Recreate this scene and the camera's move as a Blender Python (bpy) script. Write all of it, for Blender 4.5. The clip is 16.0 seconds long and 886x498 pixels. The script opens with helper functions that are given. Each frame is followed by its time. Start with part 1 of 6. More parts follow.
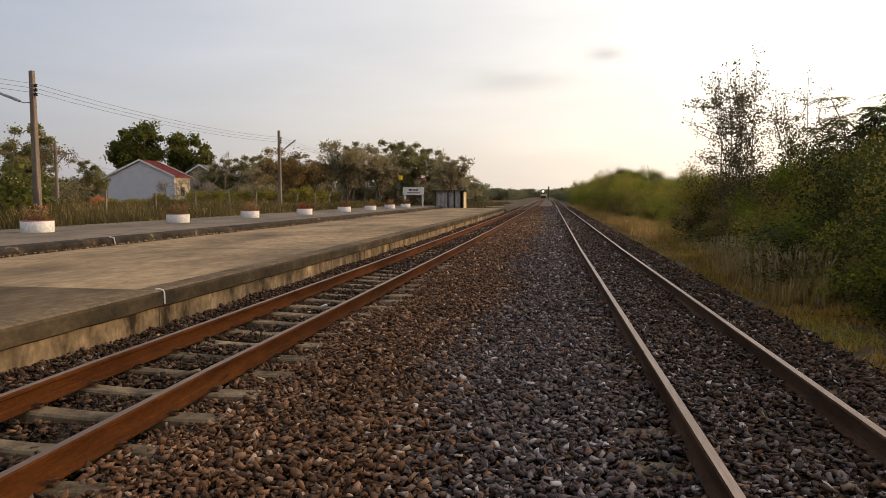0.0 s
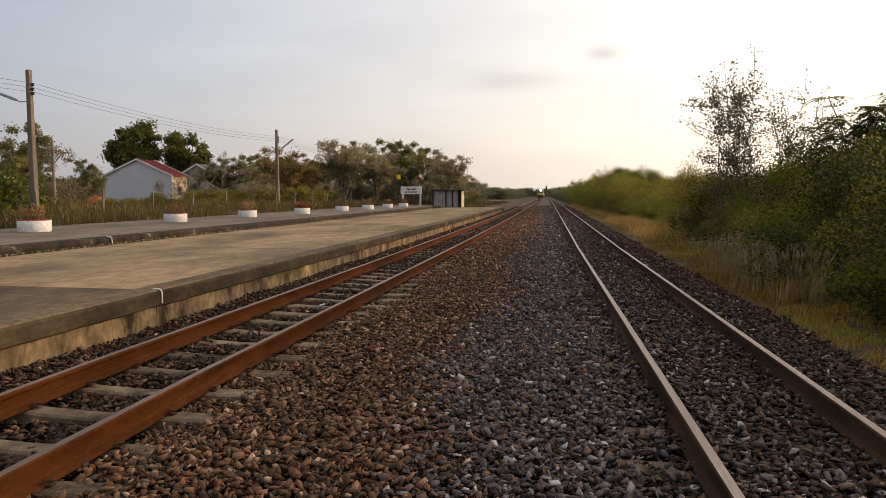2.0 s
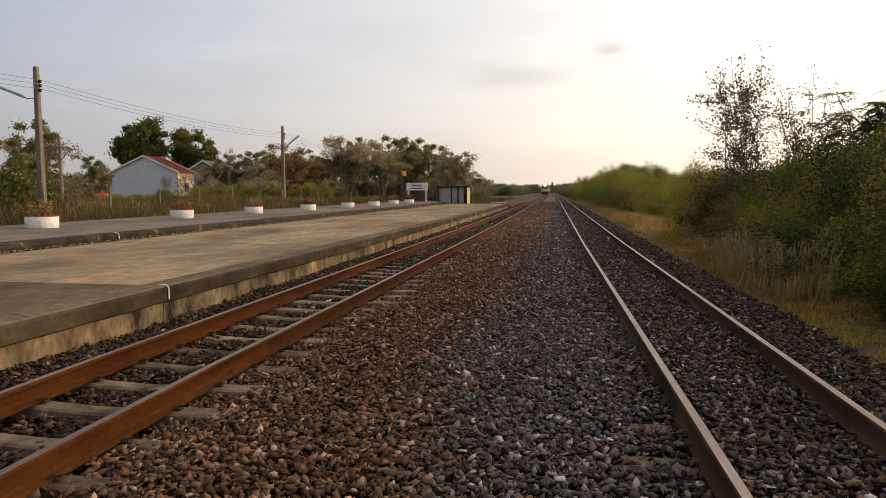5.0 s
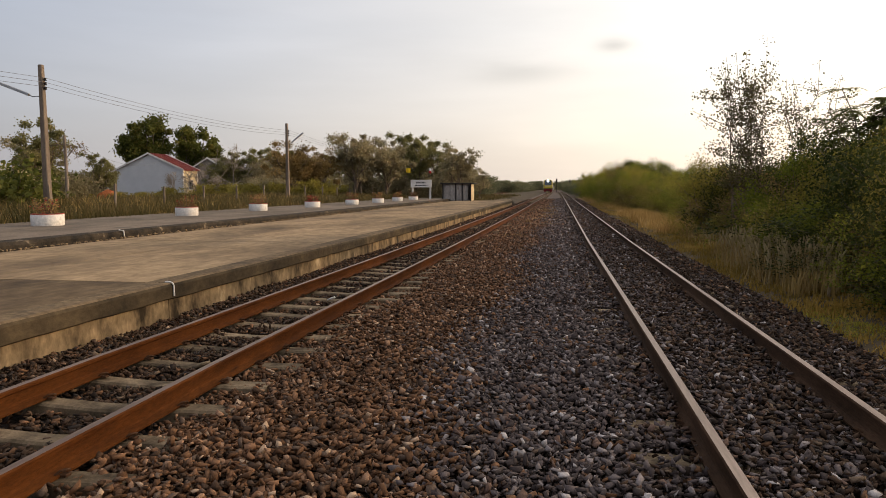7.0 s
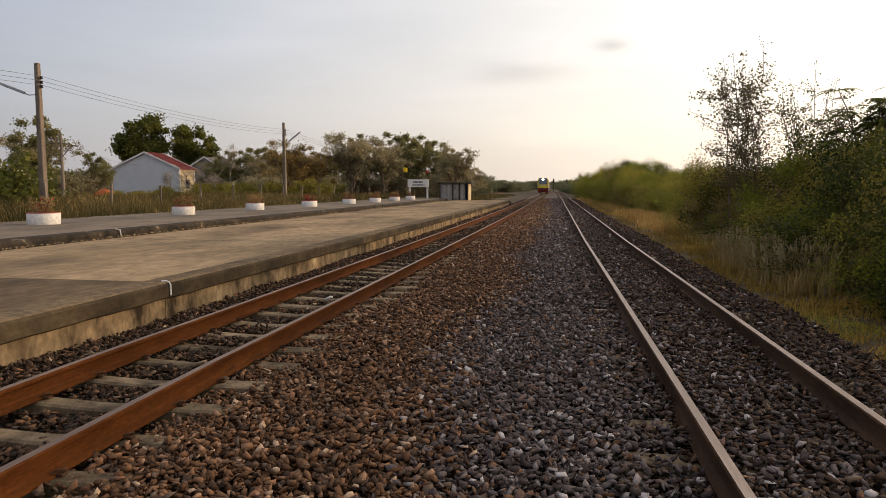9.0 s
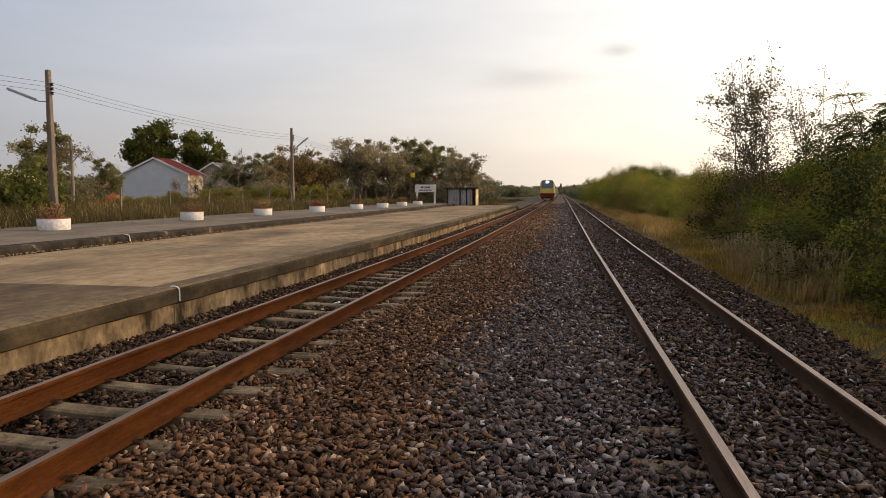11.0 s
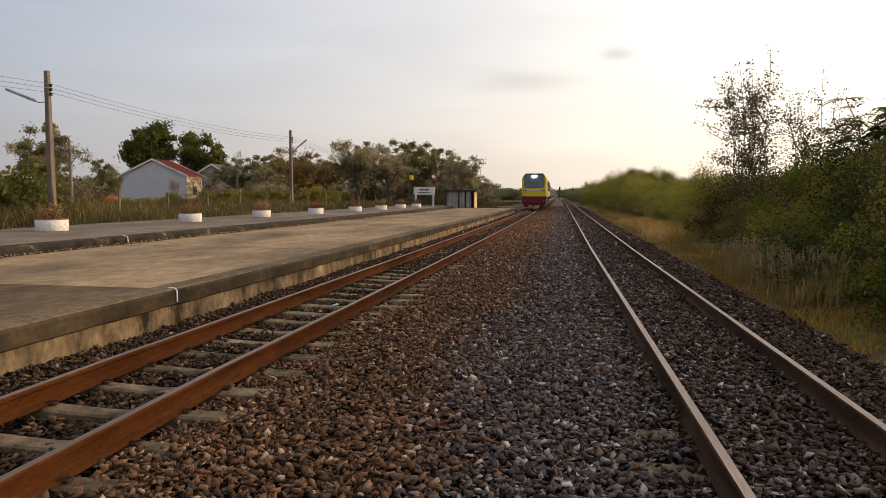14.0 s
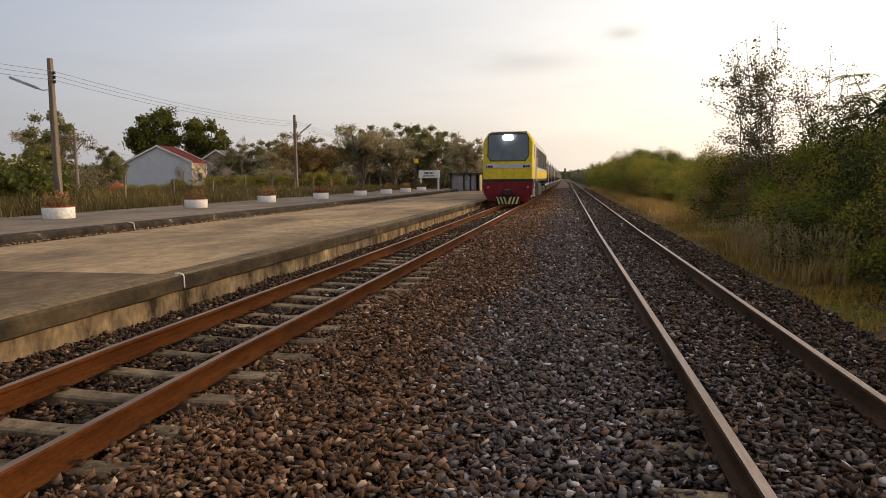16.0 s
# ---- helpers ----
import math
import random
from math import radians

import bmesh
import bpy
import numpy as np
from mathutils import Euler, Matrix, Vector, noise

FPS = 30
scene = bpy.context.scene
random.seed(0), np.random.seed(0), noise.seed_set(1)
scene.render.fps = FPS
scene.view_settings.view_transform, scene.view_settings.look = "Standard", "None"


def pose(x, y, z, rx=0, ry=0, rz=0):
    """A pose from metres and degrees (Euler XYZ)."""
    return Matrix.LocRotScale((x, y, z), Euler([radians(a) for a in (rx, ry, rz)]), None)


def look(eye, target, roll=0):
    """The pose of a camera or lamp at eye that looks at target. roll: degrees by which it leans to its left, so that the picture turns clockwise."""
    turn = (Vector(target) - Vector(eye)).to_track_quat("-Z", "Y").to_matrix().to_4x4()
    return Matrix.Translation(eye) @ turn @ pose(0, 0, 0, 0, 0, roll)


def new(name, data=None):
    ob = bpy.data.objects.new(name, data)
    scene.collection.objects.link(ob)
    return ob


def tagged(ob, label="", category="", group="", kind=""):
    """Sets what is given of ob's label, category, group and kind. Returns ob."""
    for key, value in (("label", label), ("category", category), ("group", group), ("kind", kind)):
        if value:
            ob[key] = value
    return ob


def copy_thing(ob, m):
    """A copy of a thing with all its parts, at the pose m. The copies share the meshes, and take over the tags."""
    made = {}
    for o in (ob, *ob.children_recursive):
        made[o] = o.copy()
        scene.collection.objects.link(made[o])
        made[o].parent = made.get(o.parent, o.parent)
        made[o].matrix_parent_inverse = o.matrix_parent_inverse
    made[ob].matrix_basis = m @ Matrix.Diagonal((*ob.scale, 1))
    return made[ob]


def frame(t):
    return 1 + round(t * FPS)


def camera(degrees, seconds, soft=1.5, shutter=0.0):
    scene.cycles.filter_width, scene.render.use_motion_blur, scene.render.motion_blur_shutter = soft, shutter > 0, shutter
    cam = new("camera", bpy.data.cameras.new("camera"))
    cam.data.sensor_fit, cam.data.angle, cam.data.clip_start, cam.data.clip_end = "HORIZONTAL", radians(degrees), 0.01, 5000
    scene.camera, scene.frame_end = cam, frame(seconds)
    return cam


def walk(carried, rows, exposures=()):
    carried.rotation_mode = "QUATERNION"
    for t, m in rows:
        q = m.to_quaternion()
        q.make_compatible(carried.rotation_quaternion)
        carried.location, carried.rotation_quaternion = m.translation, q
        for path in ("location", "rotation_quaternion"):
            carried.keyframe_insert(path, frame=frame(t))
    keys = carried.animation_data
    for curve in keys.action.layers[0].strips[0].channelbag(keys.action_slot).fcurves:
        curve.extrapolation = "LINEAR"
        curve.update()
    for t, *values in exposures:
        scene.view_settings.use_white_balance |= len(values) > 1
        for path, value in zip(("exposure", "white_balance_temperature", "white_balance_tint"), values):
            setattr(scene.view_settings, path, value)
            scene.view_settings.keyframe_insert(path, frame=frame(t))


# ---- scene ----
cam = camera(66.0, 16.0, soft=0.72)

PATH = [
    (0, pose(-0, -0, 1.53, 85.547, -0, 8.596)),
    (0.5, pose(-0.005, 0.003, 1.529, 85.541, -0.01, 8.54)),
    (1, pose(-0.004, 0.005, 1.53, 85.518, -0.065, 8.426)),
    (1.5, pose(-0.001, 0.005, 1.525, 85.525, -0.112, 8.343)),
    (2, pose(-0.004, 0.005, 1.53, 85.484, 0.015, 8.41)),
    (2.5, pose(-0, 0.004, 1.528, 85.509, 0.091, 8.536)),
    (3, pose(0, 0.002, 1.527, 85.517, 0.06, 8.582)),
    (3.5, pose(-0.003, 0.005, 1.526, 85.459, -0.032, 8.648)),
    (4, pose(-0.002, 0.002, 1.528, 85.375, 0.083, 8.788)),
    (6.5, pose(-0.004, 0.001, 1.529, 84.949, -0.087, 9.041)),
    (7, pose(0, -0.005, 1.529, 84.925, 0.14, 9.237)),
    (7.5, pose(-0.004, -0.003, 1.526, 84.883, 0.026, 9.229)),
    (8, pose(-0.005, -0.005, 1.53, 84.739, 0.044, 9.107)),
    (8.5, pose(-0.003, -0, 1.531, 84.732, 0.06, 9.052)),
    (9, pose(-0.004, -0.005, 1.529, 84.892, 0.013, 8.988)),
    (11.5, pose(-0.004, -0.015, 1.537, 85.424, 0.071, 9.675)),
    (12, pose(-0.005, 0, 1.533, 85.556, -0.154, 9.484)),
    (12.5, pose(-0.004, -0.01, 1.532, 85.656, -0.151, 9.508)),
    (13, pose(-0.001, -0.006, 1.533, 85.682, -0.165, 9.559)),
    (13.5, pose(-0.004, -0.008, 1.532, 85.649, -0.112, 9.58)),
    (14, pose(-0.004, -0.007, 1.532, 85.534, -0.157, 9.493)),
    (14.5, pose(-0.006, -0.011, 1.532, 85.399, -0.215, 9.476)),
    (15, pose(-0.005, -0.008, 1.527, 85.232, -0.124, 9.687)),
    (15.5, pose(-0.006, -0.021, 1.531, 84.421, -0.022, 9.648)),
    (16, pose(0.003, -0.012, 1.524, 84.138, 0.548, 9.916)),
]
walk(cam, PATH, exposures=((0, 0.0, 6850, 10), (16, 0.0, 6850, 10)))


# ---- world and sun ----
SUN_AZ, SUN_EL = radians(62), radians(13)
SUN_DIR = Vector((math.sin(SUN_AZ) * math.cos(SUN_EL), math.cos(SUN_AZ) * math.cos(SUN_EL), math.sin(SUN_EL)))


def build_world():
    w = bpy.data.worlds.new("evening_sky")
    scene.world = w
    w.use_nodes = True
    nt = w.node_tree
    nt.nodes.clear()
    N, L = nt.nodes.new, nt.links.new
    out, bg = N("ShaderNodeOutputWorld"), N("ShaderNodeBackground")
    L(bg.outputs[0], out.inputs[0])
    sky = N("ShaderNodeTexSky")
    sky.sky_type, sky.sun_disc = "NISHITA", False
    sky.sun_elevation, sky.sun_rotation = SUN_EL, SUN_AZ
    sky.dust_density, sky.air_density, sky.ozone_density = 4.0, 1.0, 1.5
    tc = N("ShaderNodeTexCoord")
    nrm = N("ShaderNodeVectorMath")
    nrm.operation = "NORMALIZE"
    L(tc.outputs["Generated"], nrm.inputs[0])
    d = nrm.outputs[0]

    def math_node(op, a, b=None, clamp=False):
        m = N("ShaderNodeMath")
        m.operation, m.use_clamp = op, clamp
        for i, v in enumerate((a, b)):
            if v is None:
                continue
            if isinstance(v, (int, float)):
                m.inputs[i].default_value = v
            else:
                L(v, m.inputs[i])
        return m.outputs[0]

    def dot(v):
        m = N("ShaderNodeVectorMath")
        m.operation = "DOT_PRODUCT"
        L(d, m.inputs[0])
        m.inputs[1].default_value = v
        return m.outputs["Value"]

    # thin high haze, brighter towards the sun
    hz = math_node("MULTIPLY_ADD", dot(SUN_DIR), 0.5)
    hz.node.inputs[2].default_value = 0.5
    ramp = N("ShaderNodeValToRGB")
    L(hz, ramp.inputs[0])
    stops = ((0.0, (0.34, 0.36, 0.44)), (0.38, (0.385, 0.415, 0.51)), (0.52, (0.54, 0.56, 0.635)), (0.66, (0.72, 0.71, 0.735)),
             (0.78, (0.97, 0.93, 0.90)), (0.88, (1.2, 1.15, 1.1)), (1.0, (1.8, 1.7, 1.55)))
    el = ramp.color_ramp.elements
    while len(el) < len(stops):
        el.new(0.5)
    for e, (p, c) in zip(el, stops):
        e.position, e.color = p, (*c, 1)
    # warmer low down
    sep = N("ShaderNodeSeparateXYZ")
    L(d, sep.inputs[0])
    low = N("ShaderNodeMapRange")
    low.inputs[1].default_value, low.inputs[2].default_value = 0.0, 0.22
    low.inputs[3].default_value, low.inputs[4].default_value = 1.0, 0.0
    L(sep.outputs[2], low.inputs[0])
    warm = N("ShaderNodeMix")
    warm.data_type, warm.blend_type = "RGBA", "MULTIPLY"
    L(low.outputs[0], warm.inputs[0])
    L(ramp.outputs[0], warm.inputs[6])
    warm.inputs[7].default_value = (1.06, 0.97, 0.87, 1)
    # faint cloud veil and two small grey clouds
    mp = N("ShaderNodeMapping")
    mp.inputs["Scale"].default_value = (1.5, 1.5, 9.0)
    L(d, mp.inputs[0])
    nz = N("ShaderNodeTexNoise")
    nz.inputs["Scale"].default_value, nz.inputs["Detail"].default_value = 2.2, 5
    L(mp.outputs[0], nz.inputs["Vector"])
    veil = N("ShaderNodeMapRange")
    veil.inputs[1].default_value, veil.inputs[2].default_value = 0.35, 0.7
    veil.inputs[3].default_value, veil.inputs[4].default_value = 0.95, 1.04
    L(nz.outputs[0], veil.inputs[0])
    total = veil.outputs[0]
    for c, sx, sz, amount in CLOUDS:
        cv = Vector(c).normalized()
        side = cv.cross(Vector((0, 0, 1))).normalized()
        up = side.cross(cv)
        a = math_node("DIVIDE", dot(side), sx)
        b = math_node("DIVIDE", dot(up), sz)
        wob = math_node("MULTIPLY", math_node("SUBTRACT", nz.outputs[0], 0.5), 2.6)
        b = math_node("ADD", b, wob)
        r2 = math_node("ADD", math_node("MULTIPLY", a, a), math_node("MULTIPLY", b, b))
        g = math_node("POWER", 2.718, math_node("MULTIPLY", r2, -1.0))
        total = math_node("MULTIPLY", total, math_node("SUBTRACT", 1.0, math_node("MULTIPLY", g, amount)))
    shade = N("ShaderNodeVectorMath")
    shade.operation = "SCALE"
    L(warm.outputs[2], shade.inputs[0])
    L(total, shade.inputs["Scale"])
    mix = N("ShaderNodeVectorMath")
    mix.operation = "MULTIPLY_ADD"
    L(sky.outputs[0], mix.inputs[0])
    mix.inputs[1].default_value = (0.05, 0.05, 0.05)
    L(shade.outputs[0], mix.inputs[2])
    L(mix.outputs[0], bg.inputs[0])
    bg.inputs[1].default_value = 0.97


CLOUDS = (((0.0789, 0.98, 0.198), 0.024, 0.0095, 0.30), ((-0.052, 0.985, 0.163), 0.075, 0.013, 0.19))
build_world()
sun = new("sun", bpy.data.lights.new("sun", "SUN"))
sun.data.energy, sun.data.angle, sun.data.color = 2.1, radians(7), (1.0, 0.70, 0.42)
sun.matrix_world = look(SUN_DIR * 200, (0, 0, 0))


# ---- materials ----
MATS = {}


def mat(name, c1, c2, scale=4.0, rough=0.8, metal=0.0, bump=0.3, fine=40.0, c3=None, stretch=(1, 1, 1), local=False, vary=0.0, island=0.0, dist=0.01, spec=0.12, gr=(0.78, 1.2)):
    """Two noises, a large one between c1 and c2 (and stains of c3) and a fine one for grain and relief."""
    if name in MATS:
        return MATS[name]
    m = bpy.data.materials.new(name)
    m.use_nodes = True
    nt = m.node_tree
    N, L = nt.nodes.new, nt.links.new
    bs = nt.nodes["Principled BSDF"]
    if local:
        src = N("ShaderNodeTexCoord").outputs["Object"]
    else:
        src = N("ShaderNodeNewGeometry").outputs["Position"]
    mp = N("ShaderNodeMapping")
    mp.inputs["Scale"].default_value = stretch
    L(src, mp.inputs[0])
    n1, n2 = N("ShaderNodeTexNoise"), N("ShaderNodeTexNoise")
    for n, s, dt in ((n1, scale, 6), (n2, fine, 4)):
        n.inputs["Scale"].default_value, n.inputs["Detail"].default_value, n.inputs["Roughness"].default_value = s, dt, 0.65
        L(mp.outputs[0], n.inputs["Vector"])
    r = N("ShaderNodeValToRGB")
    L(n1.outputs[0], r.inputs[0])
    el = r.color_ramp.elements
    el[0].position, el[0].color, el[1].position, el[1].color = 0.36, (*c1, 1), 0.62, (*c2, 1)
    if c3:
        e = el.new(0.72)
        e.color = (*c3, 1)
    col = r.outputs[0]
    grain = N("ShaderNodeMapRange")
    grain.inputs[1].default_value, grain.inputs[2].default_value, grain.inputs[3].default_value, grain.inputs[4].default_value = 0.3, 0.7, *gr
    L(n2.outputs[0], grain.inputs[0])
    value = grain.outputs[0]
    if vary or island:
        rnd = N("ShaderNodeObjectInfo").outputs["Random"] if vary else N("ShaderNodeNewGeometry").outputs["Random Per Island"]
        k = vary or island
        mr = N("ShaderNodeMapRange")
        mr.inputs[3].default_value, mr.inputs[4].default_value = 1 - k, 1 + k
        L(rnd, mr.inputs[0])
        mu = N("ShaderNodeMath")
        mu.operation = "MULTIPLY"
        L(value, mu.inputs[0])
        L(mr.outputs[0], mu.inputs[1])
        value = mu.outputs[0]
    sc = N("ShaderNodeVectorMath")
    sc.operation = "SCALE"
    L(col, sc.inputs[0])
    L(value, sc.inputs["Scale"])
    L(sc.outputs[0], bs.inputs["Base Color"])
    rr = N("ShaderNodeMapRange")
    rr.inputs[3].default_value, rr.inputs[4].default_value = max(0.05, rough - 0.12), min(1, rough + 0.1)
    L(n1.outputs[0], rr.inputs[0])
    L(rr.outputs[0], bs.inputs["Roughness"])
    bs.inputs["Metallic"].default_value = metal
    bs.inputs["Specular IOR Level"].default_value = spec
    if bump:
        bp = N("ShaderNodeBump")
        bp.inputs["Strength"].default_value, bp.inputs["Distance"].default_value = bump, dist
        L(n2.outputs[0], bp.inputs["Height"])
        L(bp.outputs[0], bs.inputs["Normal"])
    MATS[name] = m
    return m


def stones_mat(name, palette):
    """Broken stone: one colour a stone, by island, with a fine grain."""
    m = mat(name, (0.85, 0.85, 0.85), (1, 1, 1), 9, 0.85, bump=0.5, fine=90, dist=0.004)
    nt = m.node_tree
    N, L = nt.nodes.new, nt.links.new
    bs = nt.nodes["Principled BSDF"]
    old = bs.inputs["Base Color"].links[0].from_socket
    r = N("ShaderNodeValToRGB")
    r.color_ramp.interpolation = "CONSTANT"
    el = r.color_ramp.elements
    while len(el) < len(palette):
        el.new(0.5)
    for e, (p, c) in zip(el, palette):
        e.position, e.color = p, (*c, 1)
    L(N("ShaderNodeNewGeometry").outputs["Random Per Island"], r.inputs[0])
    mu = N("ShaderNodeVectorMath")
    mu.operation = "MULTIPLY"
    L(old, mu.inputs[0])
    L(r.outputs[0], mu.inputs[1])
    L(mu.outputs[0], bs.inputs["Base Color"])
    return m


def leaf_mat(name, c1, c2, c3=None, trans=0.25):
    """Leaves: hue by island and by large patches, with light coming through."""
    if name in MATS:
        return MATS[name]
    m = bpy.data.materials.new(name)
    m.use_nodes = True
    nt = m.node_tree
    N, L = nt.nodes.new, nt.links.new
    bs = nt.nodes["Principled BSDF"]
    r = N("ShaderNodeValToRGB")
    el = r.color_ramp.elements
    el[0].position, el[0].color, el[1].position, el[1].color = 0.0, (*c1, 1), 0.8, (*c2, 1)
    if c3:
        el.new(1.0).color = (*c3, 1)
    n = N("ShaderNodeTexNoise")
    n.inputs["Scale"].default_value = 0.45
    L(N("ShaderNodeNewGeometry").outputs["Position"], n.inputs["Vector"])
    a = N("ShaderNodeMath")
    a.operation = "MULTIPLY_ADD"
    L(N("ShaderNodeNewGeometry").outputs["Random Per Island"], a.inputs[0])
    a.inputs[1].default_value = 0.55
    b = N("ShaderNodeMath")
    b.operation = "MULTIPLY_ADD"
    L(n.outputs[0], b.inputs[0])
    b.inputs[1].default_value, b.inputs[2].default_value = 2.4, -1.0
    L(b.outputs[0], a.inputs[2])
    L(a.outputs[0], r.inputs[0])
    L(r.outputs[0], bs.inputs["Base Color"])
    bs.inputs["Roughness"].default_value = 0.6
    bs.inputs["Specular IOR Level"].default_value = 0.12
    tr = N("ShaderNodeBsdfTranslucent")
    L(r.outputs[0], tr.inputs[0])
    mx = N("ShaderNodeMixShader")
    mx.inputs[0].default_value = trans
    L(bs.outputs[0], mx.inputs[1])
    L(tr.outputs[0], mx.inputs[2])
    L(mx.outputs[0], nt.nodes["Material Output"].inputs[0])
    MATS[name] = m
    return m


def glow_mat(name, colour, strength):
    m = bpy.data.materials.new(name)
    m.use_nodes = True
    bs = m.node_tree.nodes["Principled BSDF"]
    bs.inputs["Base Color"].default_value = (*colour, 1)
    bs.inputs["Emission Color"].default_value = (*colour, 1)
    bs.inputs["Emission Strength"].default_value = strength
    return m


CONCRETE = mat("platform_concrete", (0.13, 0.09, 0.054), (0.37, 0.257, 0.148), 0.45, 0.9, fine=5, c3=(0.24, 0.165, 0.098), bump=0.6, stretch=(1, 0.5, 1), vary=0.12, gr=(0.68, 1.22))
CONCRETE_OLD = mat("stained_concrete", (0.045, 0.031, 0.019), (0.155, 0.106, 0.06), 0.9, 0.9, fine=7, c3=(0.085, 0.06, 0.04), bump=0.6, stretch=(1, 0.6, 1), vary=0.1, gr=(0.7, 1.25))
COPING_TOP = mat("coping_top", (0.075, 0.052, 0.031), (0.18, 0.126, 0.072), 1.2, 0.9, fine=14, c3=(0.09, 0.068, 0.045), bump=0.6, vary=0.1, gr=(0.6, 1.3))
CONCRETE_UP = mat("upper_concrete", (0.105, 0.085, 0.065), (0.22, 0.17, 0.125), 0.8, 0.9, fine=25, c3=(0.10, 0.085, 0.07), stretch=(1, 0.5, 1), vary=0.08)
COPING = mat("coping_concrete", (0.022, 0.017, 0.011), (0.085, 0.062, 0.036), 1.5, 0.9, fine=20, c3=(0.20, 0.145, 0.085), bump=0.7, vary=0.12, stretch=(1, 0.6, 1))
# dark concrete, made blacker so that its colour holds the kerb's shadow
KERB_SHADED = mat("shaded_kerb_concrete", (0.018, 0.015, 0.012), (0.06, 0.046, 0.032), 2.6, 0.95, fine=30, c3=(0.26, 0.20, 0.14), bump=0.6)
PLASTER = mat("stained_plaster", (0.04, 0.028, 0.016), (0.345, 0.245, 0.14), 2.1, 0.9, fine=11, c3=(0.58, 0.45, 0.29), stretch=(1.1, 1.1, 0.6), bump=0.7, gr=(0.6, 1.15))
SLEEPER = mat("sleeper_concrete", (0.075, 0.053, 0.032), (0.31, 0.225, 0.14), 3.0, 0.9, fine=45, c3=(0.10, 0.06, 0.033), vary=0.3, gr=(0.65, 1.2))
RUST = mat("rusty_rail", (0.058, 0.018, 0.0045), (0.115, 0.038, 0.0095), 5, 0.8, fine=80, bump=0.4, stretch=(1, 0.25, 1), c3=(0.04, 0.015, 0.006), spec=0.05)
RUST_DARK = mat("dull_rail", (0.04, 0.022, 0.013), (0.085, 0.046, 0.027), 5, 0.8, fine=80, bump=0.4, stretch=(1, 0.25, 1), spec=0.05)
STEEL = mat("worn_rail_head", (0.17, 0.105, 0.07), (0.30, 0.21, 0.155), 3, 0.5, metal=0.7, fine=50, bump=0.1, stretch=(1, 0.1, 1))
STEEL_DULL = mat("dull_rail_head", (0.26, 0.19, 0.15), (0.40, 0.305, 0.25), 3, 0.48, metal=0.7, fine=50, bump=0.1, stretch=(1, 0.1, 1))
CLIP = mat("rusty_clip", (0.04, 0.02, 0.011), (0.085, 0.042, 0.022), 20, 0.8, fine=90)
# near bed almost black: the shade between stones is in its colour
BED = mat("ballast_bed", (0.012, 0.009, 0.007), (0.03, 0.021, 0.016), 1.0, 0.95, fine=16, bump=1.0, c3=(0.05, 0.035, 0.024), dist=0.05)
# far bed: tan dirt, paled further to stand in for haze
BED_FAR = mat("far_hazy_ballast", (0.085, 0.06, 0.048), (0.17, 0.12, 0.093), 0.35, 0.95, fine=5, bump=0.5, c3=(0.22, 0.165, 0.115), stretch=(1, 0.3, 1))
GROUND = mat("dry_earth", (0.055, 0.040, 0.024), (0.12, 0.086, 0.050), 0.5, 0.95, fine=6, c3=(0.075, 0.07, 0.03), bump=0.6, dist=0.05)
POLE = mat("pole_concrete", (0.15, 0.115, 0.09), (0.25, 0.20, 0.16), 1.5, 0.9, fine=30, stretch=(1, 1, 0.3))
METAL_GREY = mat("grey_metal", (0.30, 0.31, 0.33), (0.42, 0.43, 0.45), 3, 0.5, metal=0.4, fine=40, bump=0.1, local=True)
DARK = mat("dark_paint", (0.02, 0.02, 0.022), (0.05, 0.045, 0.045), 3, 0.6, fine=40, bump=0.15, local=True)
WIRE = mat("cable", (0.10, 0.10, 0.11), (0.16, 0.16, 0.17), 2, 0.7, bump=0)
WHITE = mat("white_paint", (0.62, 0.58, 0.54), (0.74, 0.71, 0.67), 1.2, 0.8, fine=14, bump=0.2)
RED_RIM = mat("red_rim", (0.30, 0.06, 0.04), (0.42, 0.10, 0.07), 6, 0.8, fine=40)
SOIL = mat("soil", (0.06, 0.04, 0.03), (0.12, 0.08, 0.05), 10, 0.95, fine=60)
BARK = mat("bark", (0.10, 0.075, 0.055), (0.22, 0.17, 0.13), 6, 0.9, fine=40, stretch=(1, 1, 0.25), bump=0.6)
HOUSE_WALL = mat("house_wall", (0.52, 0.53, 0.55), (0.56, 0.565, 0.58), 0.3, 0.9, fine=1.2, bump=0.03, gr=(0.96, 1.03))
HOUSE_OLD = mat("old_house_wall", (0.16, 0.14, 0.12), (0.28, 0.24, 0.20), 0.6, 0.9, fine=6)
# side walls: the warm sunlight on them is put into this colour
HOUSE_SUNLIT = mat("sunlit_wall", (0.52, 0.40, 0.23), (0.64, 0.51, 0.32), 0.6, 0.9, fine=5, bump=0.1)
ROOF_RED = mat("red_roof", (0.13, 0.026, 0.022), (0.19, 0.04, 0.034), 1.2, 0.7, fine=10)
ROOF_GREY = mat("grey_roof", (0.13, 0.12, 0.115), (0.22, 0.20, 0.185), 0.9, 0.8, fine=6)
TIN = mat("corrugated_tin", (0.22, 0.205, 0.20), (0.38, 0.355, 0.34), 1.5, 0.6, metal=0.3, fine=12, c3=(0.14, 0.09, 0.07), stretch=(1, 1, 0.3))
ORANGE = mat("orange_lumps", (0.42, 0.10, 0.03), (0.60, 0.20, 0.08), 2, 0.8, fine=8, c3=(0.3, 0.12, 0.06), gr=(0.5, 1.3))
GLASS_DARK = mat("dark_glass", (0.012, 0.014, 0.018), (0.02, 0.022, 0.026), 2, 0.18, bump=0, local=True, spec=0.6)
